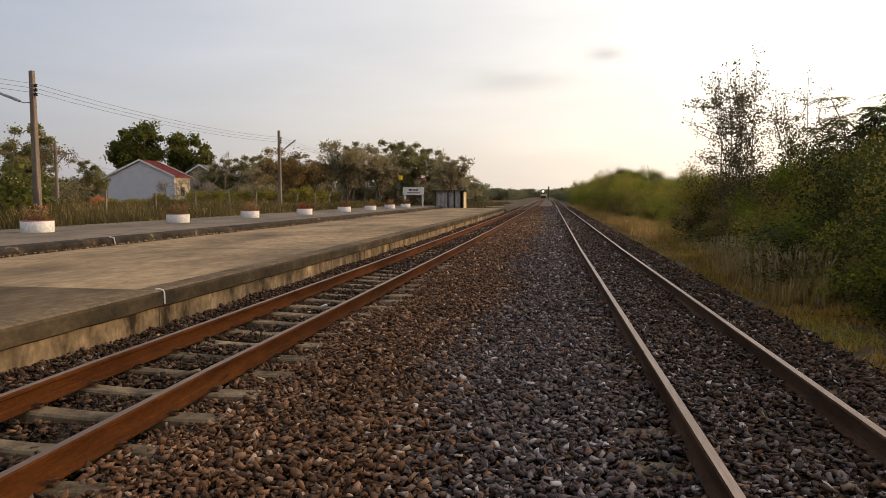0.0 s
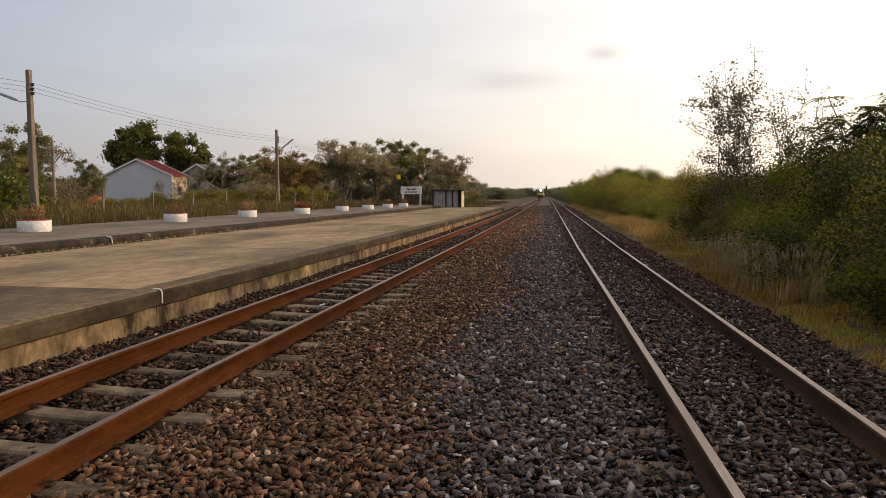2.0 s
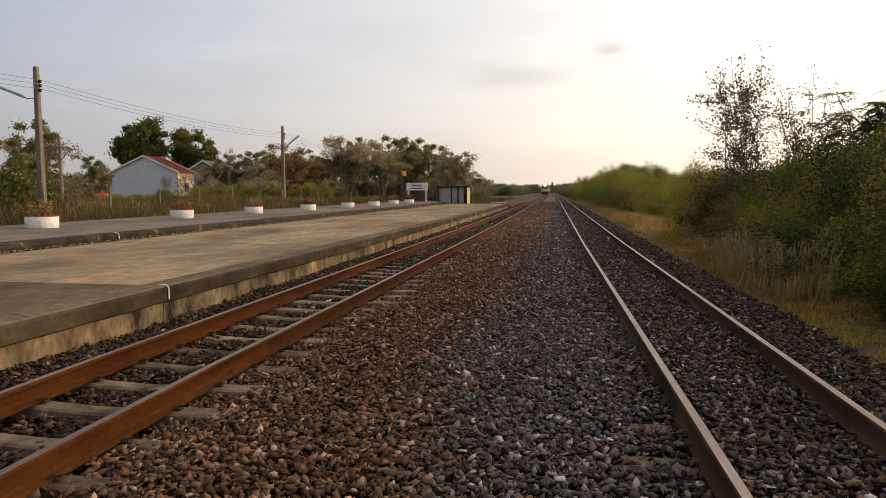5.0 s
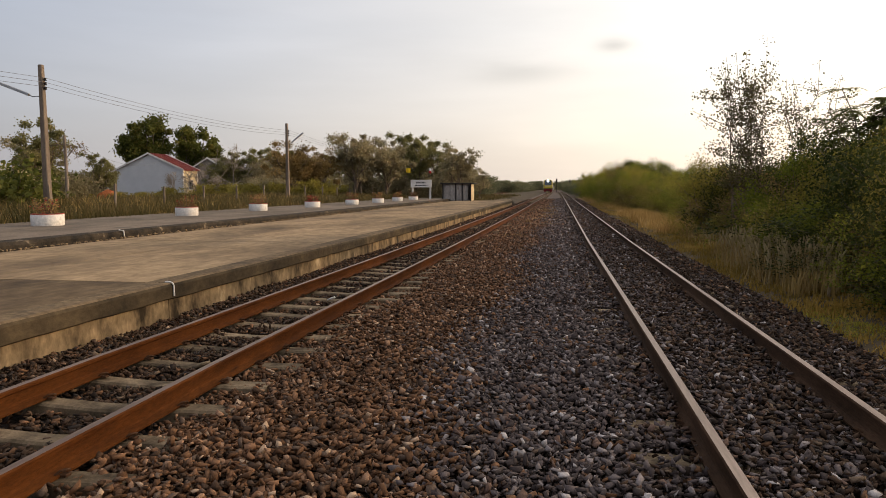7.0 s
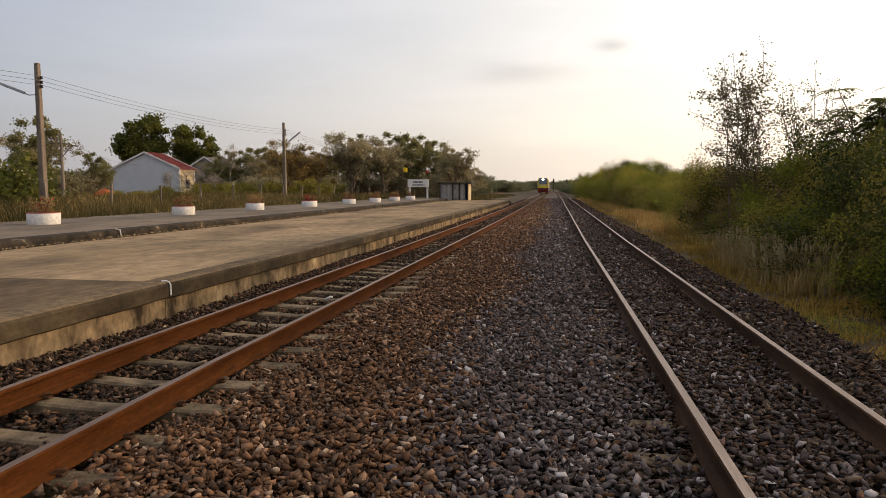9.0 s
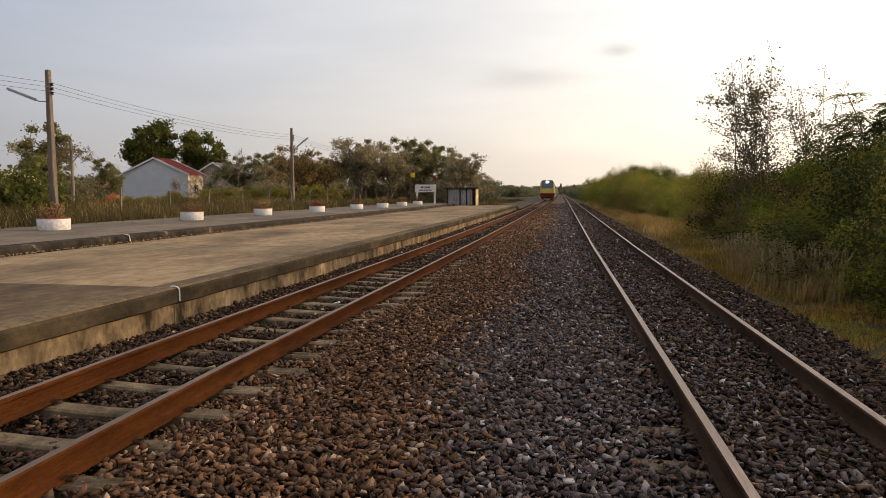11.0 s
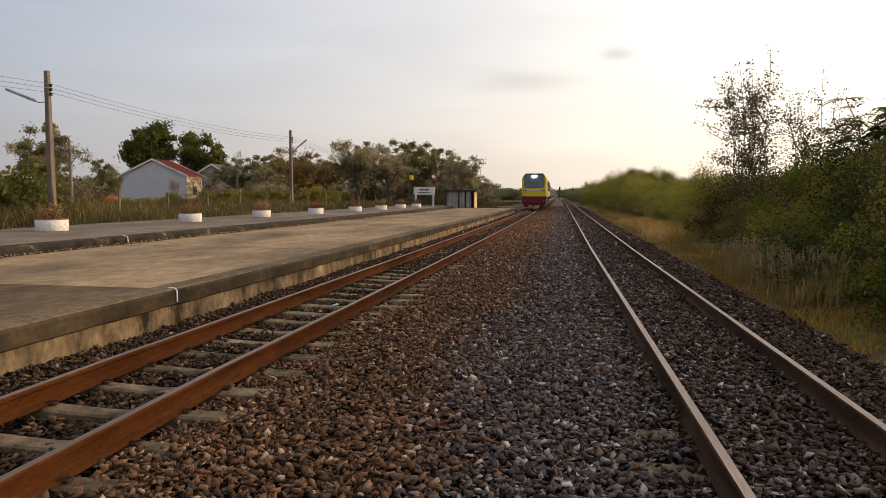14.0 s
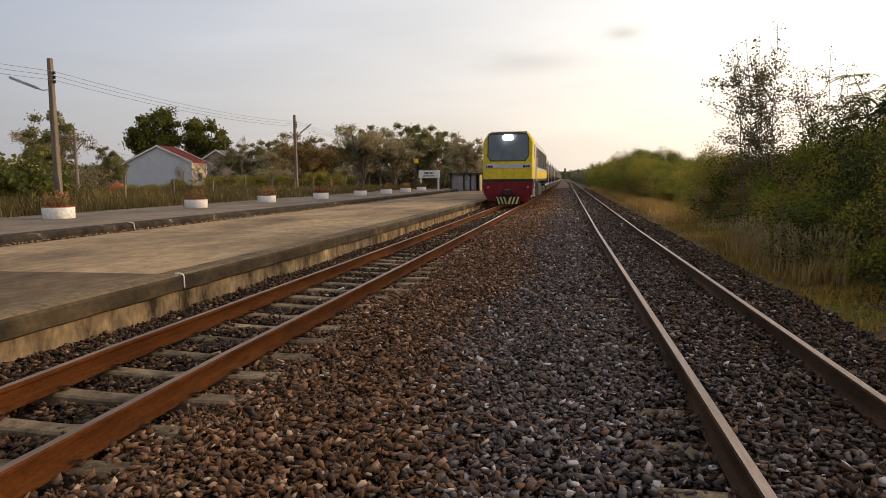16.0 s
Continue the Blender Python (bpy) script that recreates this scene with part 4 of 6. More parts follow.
def feathery_tree(h, spread, seed):
    """Arching limbs that end in flat drooping sprays of narrow leaflets set in two rows."""
    rng = np.random.RandomState(seed)
    t = thing("feathery_tree", "dark green tree with drooping feathery leaves in the thicket", "tree", group="feathery trees in the thicket")
    s = Shape()
    V = []
    limbs(s, (0, 0, -0.2), (0, 0, h * 0.35), 0.07, 0.05, rng)
    for i in range(26):
        a = 2 * math.pi * i / 26 * 3.0 + rng.uniform(-0.3, 0.3)
        rr, z = spread * rng.uniform(0.1, 0.95), h * rng.uniform(0.5, 0.97)
        z = min(z, h * (1.0 - 0.28 * (rr / spread) ** 2))
        e = np.array((rr * math.cos(a), rr * math.sin(a), z))
        pts = limbs(s, (0, 0, h * rng.uniform(0.15, 0.4)), e, 0.03, 0.008, rng, 5, 0.08)
        for q in pts[2:]:
            for j in range(7):
                b = rng.uniform(0, 2 * math.pi)
                L = rng.uniform(0.32, 0.6)
                out = np.array((math.cos(b), math.sin(b), rng.uniform(-0.1, 0.6)))
                side = np.array((-math.sin(b), math.cos(b), 0.0))
                for k in range(1, 9):
                    u = k / 8
                    c = np.array(q) + out * L * u + np.array((0, 0, -0.30 * L * u * u * 2))
                    for sg in (-1, 1):
                        l = 0.17 * (1 - 0.45 * abs(u - 0.45)) * rng.uniform(0.8, 1.2)
                        d = side * sg * 0.85 + out * 0.45 + np.array((0, 0, -0.35))
                        w = np.array((out[0], out[1], -0.2)) * 0.034
                        V += [c, c + d * l * 0.5 + w, c + d * l, c + d * l * 0.5 - w]
    part("trunk", s, BARK, t)
    f = np.arange(len(V) // 4)[:, None] * 4
    part("crown", fast_mesh("crown", V, np.concatenate([f + [0, 1, 2], f + [0, 2, 3]]), (LEAF_DARK,)), None, t)
    return t


def mat_thin():
    return leaf_mat("thin_tree_leaves", (0.06, 0.055, 0.025), (0.13, 0.115, 0.045), (0.22, 0.18, 0.08), 0.4)


def sparse_tree(name, h, spread, seed, leaves):
    """A half-bare tree: upright whips with few leaves."""
    rng = np.random.RandomState(seed)
    t = thing(name, "half-bare tree with thin upright twigs and few leaves", "tree")
    s = Shape()
    ends, whips = [], []
    for i in range(13):
        a, rr = rng.uniform(0, 2 * math.pi), spread * rng.uniform(0.1, 0.95)
        hh = h * (1.0 - 0.32 * (rr / spread) ** 2) * rng.uniform(0.86, 1.0)
        e = (rr * math.cos(a), rr * math.sin(a), hh)
        pts = limbs(s, (rr * 0.15 * math.cos(a), rr * 0.15 * math.sin(a), -0.1), e, 0.019, 0.004, rng, 6, 0.05)
        whips += [np.array(pts[-2].lerp(pts[-1], u)) for u in (0.0, 0.3, 0.6, 0.9)]
        for p in (q for q in pts[2:-1] if q.z < 0.78 * h):
            for j in range(4):
                d = rng.normal(size=3)
                d[2] = abs(d[2]) * 0.8 + 0.15
                d /= np.linalg.norm(d)
                q = np.array(p) + d * spread * rng.uniform(0.25, 0.6)
                q[2] = min(q[2], h * rng.uniform(0.62, 0.86))
                limbs(s, p, q, 0.010, 0.004, rng, 3, 0.1)
                if q[2] < h * 0.86:
                    ends += [q, (q + np.array(p)) / 2, q * 0.75 + np.array(p) * 0.25]
    part("trunk", s, BARK, t)
    ends = np.array(ends + whips)
    k = rng.randint(0, len(ends), leaves)
    part("crown", leaf_cloud("crown", ends[k] + rng.normal(size=(leaves, 3)) * 0.075, 0.062, mat_thin(), seed + 1, droop=0.5), None, t)
    return t


build_plants()


def build_grass():
    rng = np.random.RandomState(51)
    sp = np.concatenate([
        spots_in(rng, 1500, lambda y, u: bush_edge(y) - 0.5 + 0.7 * u, 10.8, 17.0, 0.5, 0.16, 60),
        spots_in(rng, 800, lambda y, u: bush_edge(y) - 0.5 + 0.8 * u, 17, 30, 0.36, 0.15, 30),
        ])
    grass("dry_grass", "tall straw-coloured grass below the bushes", sp, STRAW, 1)
    seed_heads(spots_in(rng, 620, lambda y, u: bush_edge(y) - 0.55 + 0.75 * u, 11.2, 17.0, 0.66, 0.2, 50), 12)
    sp = spots_in(rng, 9000, lambda y, u: bush_edge(y) - 0.9 + 1.1 * u, 9.5, 24, 0.13, 0.3, 150)
    grass("green_grass", "dull green grass among the dry stalks", sp, VERGE, 13)
    sp = np.concatenate([
        spots_in(rng, 9000, lambda y, u: bush_edge(y) - 1.0 + 1.1 * u, 25, 44, 0.5, 0.28, 120),
        spots_in(rng, 1600, lambda y, u: bush_edge(y) - 0.6 + 0.8 * u, 46, 100, 0.5, 0.4, 50)])
    grass("golden_grass", "golden dry grass along the bushes", sp, GOLD_GRASS, 8)
    sp = np.concatenate([
        spots_in(rng, 22000, lambda y, u: 3.0 + (bush_edge(y) - 2.6) * u, 5, 75, 0.11, 0.2),
        spots_in(rng, 6000, lambda y, u: bush_edge(y) - 0.5 + 1.0 * u, 5, 40, 0.15, 0.2)])
    grass("verge_grass", "low olive grass on the verge", sp, VERGE, 2)
    sp = spots_in(rng, 9000, lambda y, u: 3.1 + 0.7 * u, 7.9, 9.8, 0.05, 0.09, 90)
    grass("fresh_grass", "yellow-green patch of short grass", sp, GRASS_GREEN, 3, 0.006)
    sp = spots_in(rng, 90000, lambda y, u: -15.9 + bend(y) * 0.9 - 14 * u ** 1.3, 12, 75, 0.85, 0.35, 5200)
    grass("field_grass", "tall olive-brown grass behind the platform", sp, GRASS, 4, 0.016)
    sp = spots_in(rng, 14000, lambda y, u: -15.8 + bend(y) * 0.9 - 12 * u, 12, 75, 0.8, 0.3)
    grass("field_straw", "dry stalks among the grass behind the platform", sp, STRAW, 5, 0.010)
    sp = spots_in(rng, 16000, lambda y, u: -38 + 30 * u, 72, 150, 0.6, 0.6)
    grass("far_grass", "far dry grass", sp, GRASS, 6, 0.03)
    sp = np.concatenate([spots_in(rng, 3600, lambda y, u: -0.75 + 1.1 * u, 30, 66, 0.09, 0.35, 26), spots_in(rng, 900, lambda y, u: -1.6 + 0.8 * u, 20, 60, 0.08, 0.25, 14), spots_in(rng, 160, lambda y, u: 0.1 + 0.4 * u, 6.5, 8.5, 0.07, 0.05, 5)])
    sp[:, 2] = -0.04
    grass("ballast_weeds", "sparse weeds in the ballast", sp, STRAW, 7, 0.006)


build_grass()


def build_west_trees():
    rng = np.random.RandomState(77)
    big = tree("tree", "broad dark green tree behind the houses", 12.0, 4.2, 19000, 0.36, LEAF_DARK, 81, 0.3, 110, 0.2, tight=0.14)
    big.matrix_basis = pose(-61.5, 96, 0.2)
    c = put(big, -53.6, 97, 120, 0.88)
    c.scale = (0.86, 0.86, 0.9)
    mid = tree("tree", "olive-green tree with sparse leaves behind the fence", 7.3, 3.2, 9500, 0.17, LEAF_HAZED, 85, 0.16, 60, 0.28, tight=0.11)
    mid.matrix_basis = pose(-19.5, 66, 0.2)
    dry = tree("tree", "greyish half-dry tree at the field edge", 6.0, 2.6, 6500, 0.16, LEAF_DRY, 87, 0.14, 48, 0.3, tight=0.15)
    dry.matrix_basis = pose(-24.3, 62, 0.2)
    dk = tree("tree", "green tree behind the station sign, paled for haze", 7.6, 3.0, 10500, 0.18, LEAF_HAZED_GREEN, 89, 0.16, 54, 0.22, tight=0.11)
    dk.matrix_basis = pose(-15.6, 76, 0)
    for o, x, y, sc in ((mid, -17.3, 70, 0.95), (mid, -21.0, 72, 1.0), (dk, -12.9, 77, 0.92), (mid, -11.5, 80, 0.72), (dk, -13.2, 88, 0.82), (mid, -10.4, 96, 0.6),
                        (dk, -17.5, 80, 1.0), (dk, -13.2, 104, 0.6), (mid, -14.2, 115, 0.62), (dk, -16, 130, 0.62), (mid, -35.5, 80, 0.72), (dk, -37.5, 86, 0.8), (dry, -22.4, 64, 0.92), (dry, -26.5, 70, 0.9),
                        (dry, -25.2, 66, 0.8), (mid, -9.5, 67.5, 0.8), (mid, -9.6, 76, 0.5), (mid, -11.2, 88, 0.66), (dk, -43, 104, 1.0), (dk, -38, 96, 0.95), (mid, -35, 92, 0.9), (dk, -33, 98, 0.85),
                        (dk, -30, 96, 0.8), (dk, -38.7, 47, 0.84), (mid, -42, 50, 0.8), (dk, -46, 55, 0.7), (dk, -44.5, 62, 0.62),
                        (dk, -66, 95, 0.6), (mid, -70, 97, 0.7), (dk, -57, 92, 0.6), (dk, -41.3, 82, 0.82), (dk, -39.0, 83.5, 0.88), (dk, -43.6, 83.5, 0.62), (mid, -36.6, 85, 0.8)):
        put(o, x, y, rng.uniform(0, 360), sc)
    sh = shrub("shrub", "low bushes at the edge of the field", 1.7, 1.5, 3500, 0.13, LEAF_MID, 91, 9)
    sh.matrix_basis = pose(-28, 60, 0.2)
    for i in range(34):
        y = rng.uniform(52, 82)
        x = rng.uniform(-32, -10.5) if y > 68 else rng.uniform(-38, -20)
        put(sh, x, y, rng.uniform(0, 360), rng.uniform(0.6, 1.2) if x / y > -0.42 else rng.uniform(0.35, 0.55))
    for i in range(14):
        put(sh, rng.uniform(-60, -38), rng.uniform(58, 72), rng.uniform(0, 360), rng.uniform(0.35, 0.55))

    # broad-leaved bush by the fence
    bl = shrub("shrub", "bush with large broad leaves by the fence", 2.3, 1.6, 1500, 0.26, LEAF_DARK, 97, 12)
    fl = np.stack([rng.uniform(-1.3, 1.3, 26), rng.uniform(-1.3, 1.3, 26), rng.uniform(1.2, 2.2, 26)], 1)
    part("flowers", leaf_cloud("flowers", np.repeat(fl, 3, 0) + rng.normal(size=(78, 3)) * 0.05, 0.11, PLUME, 98), None, bl, "pale flower clusters")["kind"] = "stuff"
    bl.matrix_basis = pose(-23.6, 26.8, 0.35)
    put(bl, -26.5, 28.5, 130, 1.1)
    put(bl, -24.2, 24.0, 250, 1.0)
    put(bl, -28.5, 33.5, 60, 0.9)
    # garden bushes before the houses
    for x, y, sc in ((-40.5, 67, 0.8), (-37.5, 69, 1.0), (-35.5, 71, 1.05), (-33, 70, 1.0), (-45, 70, 0.55), (-48, 70, 0.5), (-42.8, 70, 0.6), (-31, 72, 1.1)):
        put(sh, x, y, rng.uniform(0, 360), sc)
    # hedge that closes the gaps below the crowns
    hd = shrub("shrub", "hedge behind the field, haze put into its leaf colour", 3.0, 2.4, 5200, 0.20, LEAF_HAZED, 95, 10)
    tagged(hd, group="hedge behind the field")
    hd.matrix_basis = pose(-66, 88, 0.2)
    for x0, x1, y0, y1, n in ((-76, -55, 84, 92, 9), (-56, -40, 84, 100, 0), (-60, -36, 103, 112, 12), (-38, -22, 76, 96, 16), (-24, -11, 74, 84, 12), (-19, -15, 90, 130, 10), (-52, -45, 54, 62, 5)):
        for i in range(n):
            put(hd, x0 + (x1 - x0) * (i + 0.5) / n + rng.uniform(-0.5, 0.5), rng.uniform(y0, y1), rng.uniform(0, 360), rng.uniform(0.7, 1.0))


build_west_trees()


# ---- behind the platform ----
def planter():
    t = thing("planter", "white-painted round concrete planter with a red rim", "planter", group="planters along the platform")
    s = Shape()
    s.lathe([(0.385, 0.0), (0.395, 0.02), (0.40, 0.292), (0.393, 0.30), (0.345, 0.30), (0.34, 0.22)], 28)
    part("ring", s, WHITE, t)
    s = Shape()
    s.lathe([(0.396, 0.2995), (0.401, 0.303), (0.401, 0.314), (0.393, 0.32), (0.345, 0.32), (0.338, 0.31), (0.338, 0.262)], 28)
    part("rim", s, RED_RIM, t, "faded red rim")
    s = Shape()
    s.lathe([(0.343, 0.255), (0.2, 0.275), (0.001, 0.285)], 20)
    part("soil", s, SOIL, t)
    return t


def thorn_plant(seed, h, flowers, label):
    rng = np.random.RandomState(seed)
    t = thing("flowering_plant", label, "plant", group="plants in the planters")
    s = Shape()
    ends = []
    for i in range(16):
        a, r = rng.uniform(0, 6.28), rng.uniform(0.02, 0.24)
        e = np.array((r * 1.5 * math.cos(a), r * 1.5 * math.sin(a), h * rng.uniform(0.55, 1.0)))
        pts = limbs(s, (r * 0.7 * math.cos(a), r * 0.7 * math.sin(a), 0), e, 0.010, 0.005, rng, 3)
        ends += [np.array(p) for p in pts[1:]]
    part("stem", s, BARK, t)
    ends = np.array(ends)
    k = rng.randint(0, len(ends), 380)
    part("foliage", leaf_cloud("foliage", ends[k] + rng.normal(size=(380, 3)) * 0.05, 0.055, LEAF_DRY, seed), None, t)
    k = rng.randint(len(ends) // 3, len(ends), flowers)
    part("flowers", leaf_cloud("flowers", ends[k] + rng.normal(size=(flowers, 3)) * 0.045, 0.05, PETAL, seed + 5), None, t, "small red flowers")["kind"] = "stuff"
    return t


PLANTERS = ((-13.32, 16.25), (-13.12, 22.9), (-12.87, 28.4), (-12.34, 33.8), (-12.09, 40.0), (-11.75, 44.9), (-11.75, 50.7), (-11.60, 55.9))


def build_planters():
    ref = planter()
    g1 = thorn_plant(5, 0.46, 90, "thin brown thorny plant with few red flowers")
    g2 = thorn_plant(9, 0.30, 420, "low plant thick with red flowers")
    made = {}
    for i, (x, y) in enumerate(PLANTERS):
        z = 0.568
        o = ref if i == 0 else copy_thing(ref, pose(x, y, z, 0, 0, 40 * i))
        o.matrix_basis = pose(x, y, z, 0, 0, 40 * i)
        g = (g1, g1, g1, g2, g1, g1, g1, g1)[i]
        if g not in made:
            made[g] = g
            g.matrix_basis = pose(x, y, z + 0.27, 0, 0, 70 * i)
        else:
            copy_thing(g, pose(x, y, z + 0.27, 0, 0, 70 * i))


build_planters()


def utility_pole(x, y, top, lamp_tip, label):
    z0 = ground_z(x, y)
    t = thing("utility_pole", label, "utility pole", pose(x, y, 0), group="poles behind the platform")
    s = Shape()
    w0, w1 = 0.135, 0.09
    vs, fs = [], []
    for z, w in ((z0 - 0.3, w0), (z0 + 2, w0 * 0.93), (top * 0.7, w1 * 1.15), (top - 0.02, w1), (top, w1 - 0.02)):
        c = w * 0.22
        vs += [(a, b, z) for a, b in ((-w + c, -w), (w - c, -w), (w, -w + c), (w, w - c), (w - c, w), (-w + c, w), (-w, w - c), (-w, -w + c))]
    fs = [(r * 8 + i, r * 8 + (i + 1) % 8, r * 8 + 8 + (i + 1) % 8, r * 8 + 8 + i) for r in range(4) for i in range(8)] + [tuple(range(32, 40))]
    s.add(vs, fs)
    part("post", s, POLE, t)
    for dz in (0.60, 0.78, 0.96):
        s = Shape()
        s.tube([(0.07, 0, top - dz), (0.17, 0, top - dz)], 0.018, 6)
        s.tube([(0.17, 0, top - dz - 0.06), (0.17, 0, top - dz - 0.03), (0.17, 0, top - dz), (0.17, 0, top - dz + 0.03), (0.17, 0, top - dz + 0.06)], [0.045, 0.055, 0.035, 0.055, 0.045], 10)
        part("insulator", s, DARK, t, "dark porcelain insulator")
    if lamp_tip:
        b = Vector((0.0, 0.0, top - (1.42 if lamp_tip[0] < 0 else 1.75)))
        d = Vector(lamp_tip)
        sgn = 1 if d.x > 0 else -1
        b.x = 0.09 * sgn
        s = Shape()
        s.tube([b, b + Vector((0.04 * sgn, 0, 0.14)), b + d * 0.2, b + d * 0.32], 0.022, 8)
        part("arm", s, METAL_GREY, t, "bent steel arm")
        s = Shape()
        u = d.normalized()
        q = (d * 0.32).lerp(d, 0.5)
        m = Matrix.Translation(b + q) @ u.to_track_quat("X", "Z").to_matrix().to_4x4()
        L = d.length * 0.37
        s.box(-L, L, -0.09, 0.09, -0.03, 0.07, b=0.025, m=m)
        ob = part("lamp_head", s, METAL_GREY, t, "long grey lamp housing")
        s = Shape()
        s.box(-L * 0.92, L * 0.92, -0.055, 0.055, -0.045, -0.021, b=0.004, m=m)
        part("diffuser", s, WHITE, ob)
    return t


utility_pole(-21, 25.7, 6.66, (-1.5, -0.35, 0.62), "square concrete pole with a street lamp arm")
utility_pole(-21, 52.0, 6.69, (1.25, 0.0, 0.95), "square concrete pole with a raised street lamp")
utility_pole(-21, -0.6, 6.66, None, "square concrete pole carrying cables")
utility_pole(-20.3, 78.2, 6.3, None, "weathered square concrete pole among trees")


def build_wires():
    posts = ((-21, -0.6, 6.66), (-21, 25.7, 6.66), (-21, 52.0, 6.69), (-20.3, 78.2, 6.3))
    for a, b in zip(posts, posts[1:]):
        for dz in (0.60, 0.78, 0.96):
            s = Shape()
            pts = []
            for i in range(13):
                t = i / 12
                pts.append((a[0] + (b[0] - a[0]) * t + 0.17, a[1] + (b[1] - a[1]) * t, a[2] + (b[2] - a[2]) * t - dz + 0.06 - 0.36 * 4 * t * (1 - t)))
            s.tube(pts, 0.008, 5, caps=False)
            solo("cable", s, WIRE, "thin overhead cable between the poles", "cable", group="overhead cables")


build_wires()


def vine_pole():
    x, y = -30, 38.4
    t = thing("vine_pole", "short grey pole with a braced arm and dry vines", "utility pole", pose(x, y, 0))
    s = Shape()
    s.tube([(0, 0, 0), (0.01, 0, 2), (-0.01, 0, 4.85)], [0.11, 0.10, 0.08], 8)
    part("post", s, POLE, t)
    s = Shape()
    s.tube([(-1.25, 0, 4.25), (0, 0, 4.32), (1.1, 0, 4.1)], 0.03, 6)
    s.tube([(0, 0, 3.4), (0.75, 0, 4.2)], 0.035, 6)
    part("arm", s, POLE, t)
    rng = np.random.RandomState(4)
    s = Shape()
    ends = []
    for i in range(34):
        q = (rng.uniform(-1.3, 1.2), rng.uniform(-0.2, 0.2), rng.uniform(3.9, 4.4))
        e = (q[0] + rng.normal() * 0.25, q[1] + rng.normal() * 0.2, q[2] - rng.uniform(0.1, 0.9))
        ends += [np.array(p) for p in limbs(s, q, e, 0.012, 0.006, rng, 3, 0.3)]
    part("vine", s, BARK, t)
    ends = np.array(ends)
    part("vine_leaves", leaf_cloud("vine_leaves", ends[rng.randint(0, len(ends), 300)] + rng.normal(size=(300, 3)) * 0.06, 0.09, LEAF_DRY, 6), None, t)


vine_pole()


def house_cable():
    s = Shape()
    a, b = Vector((-29.0, 38.4, 4.15)), Vector((-46.5, 76.0, 5.0))
    s.tube([a.lerp(b, i / 12) - Vector((0, 0, 0.9 * 4 * (i / 12) * (1 - i / 12))) for i in range(13)], 0.010, 5, caps=False)
    solo("cable", s, WIRE, "thin sagging cable from pole to house", "cable")
    # low concrete edge of the garden
    s = Shape()
    pts = [(-49.5, 72.0), (-45.0, 67.0), (-40.0, 62.0), (-34.5, 57.0)]
    vs = []
    for x, y in pts:
        z = ground_z(x, y)
        vs += [(x - 0.1, y - 0.1, z - 0.2), (x - 0.1, y - 0.1, z + 0.5), (x + 0.1, y + 0.1, z + 0.5), (x + 0.1, y + 0.1, z - 0.2)]
    fs = [(i * 4 + c, i * 4 + (c + 1) % 4, i * 4 + 4 + (c + 1) % 4, i * 4 + 4 + c) for i in range(3) for c in range(4)] + [(0, 1, 2, 3), (15, 14, 13, 12)]
    s.add(vs, fs)
    solo("garden_wall", s, POLE, "low grey concrete edge of the garden", "wall", "structure")


house_cable()


def build_fence():
    t0 = None
    rng = np.random.RandomState(6)
    y = 23.4
    while y < 90:
        x = -19 + 0.3 * (bend(y) - bend(27))
        z = ground_z(x, y)
        if t0 is None:
            s = Shape()
            s.box(-0.042, 0.042, -0.042, 0.042, -0.3, 1.5, b=0.01)
            t0 = solo("fence_post", s, POLE, "square grey concrete fence post in tall grass", "fence post", group="fence posts")
            t0.matrix_basis = pose(x, y, z, 1, -1.5, 5)
        else:
            copy_thing(t0, pose(x, y, z + rng.uniform(-0.12, 0.05), rng.uniform(-2, 2), rng.uniform(-2.5, 2.5), rng.uniform(-8, 8)))
        y += 3.85


build_fence()


def bars(s, x0, x1, y, z0, z1, rng, k=0, gap=0.12):
    """Unreadable lettering as plain bars on a face that looks to -y."""
    x = x0
    while x < x1 - 0.03:
        w = min(rng.uniform(0.06, 0.14), x1 - x)
        s.box(x, x + w, y - 0.004, y + 0.002, z0 + rng.uniform(0, (z1 - z0) * 0.15), z1 - rng.uniform(0, (z1 - z0) * 0.1), k)
        x += w + gap * rng.uniform(0.2, 0.4)


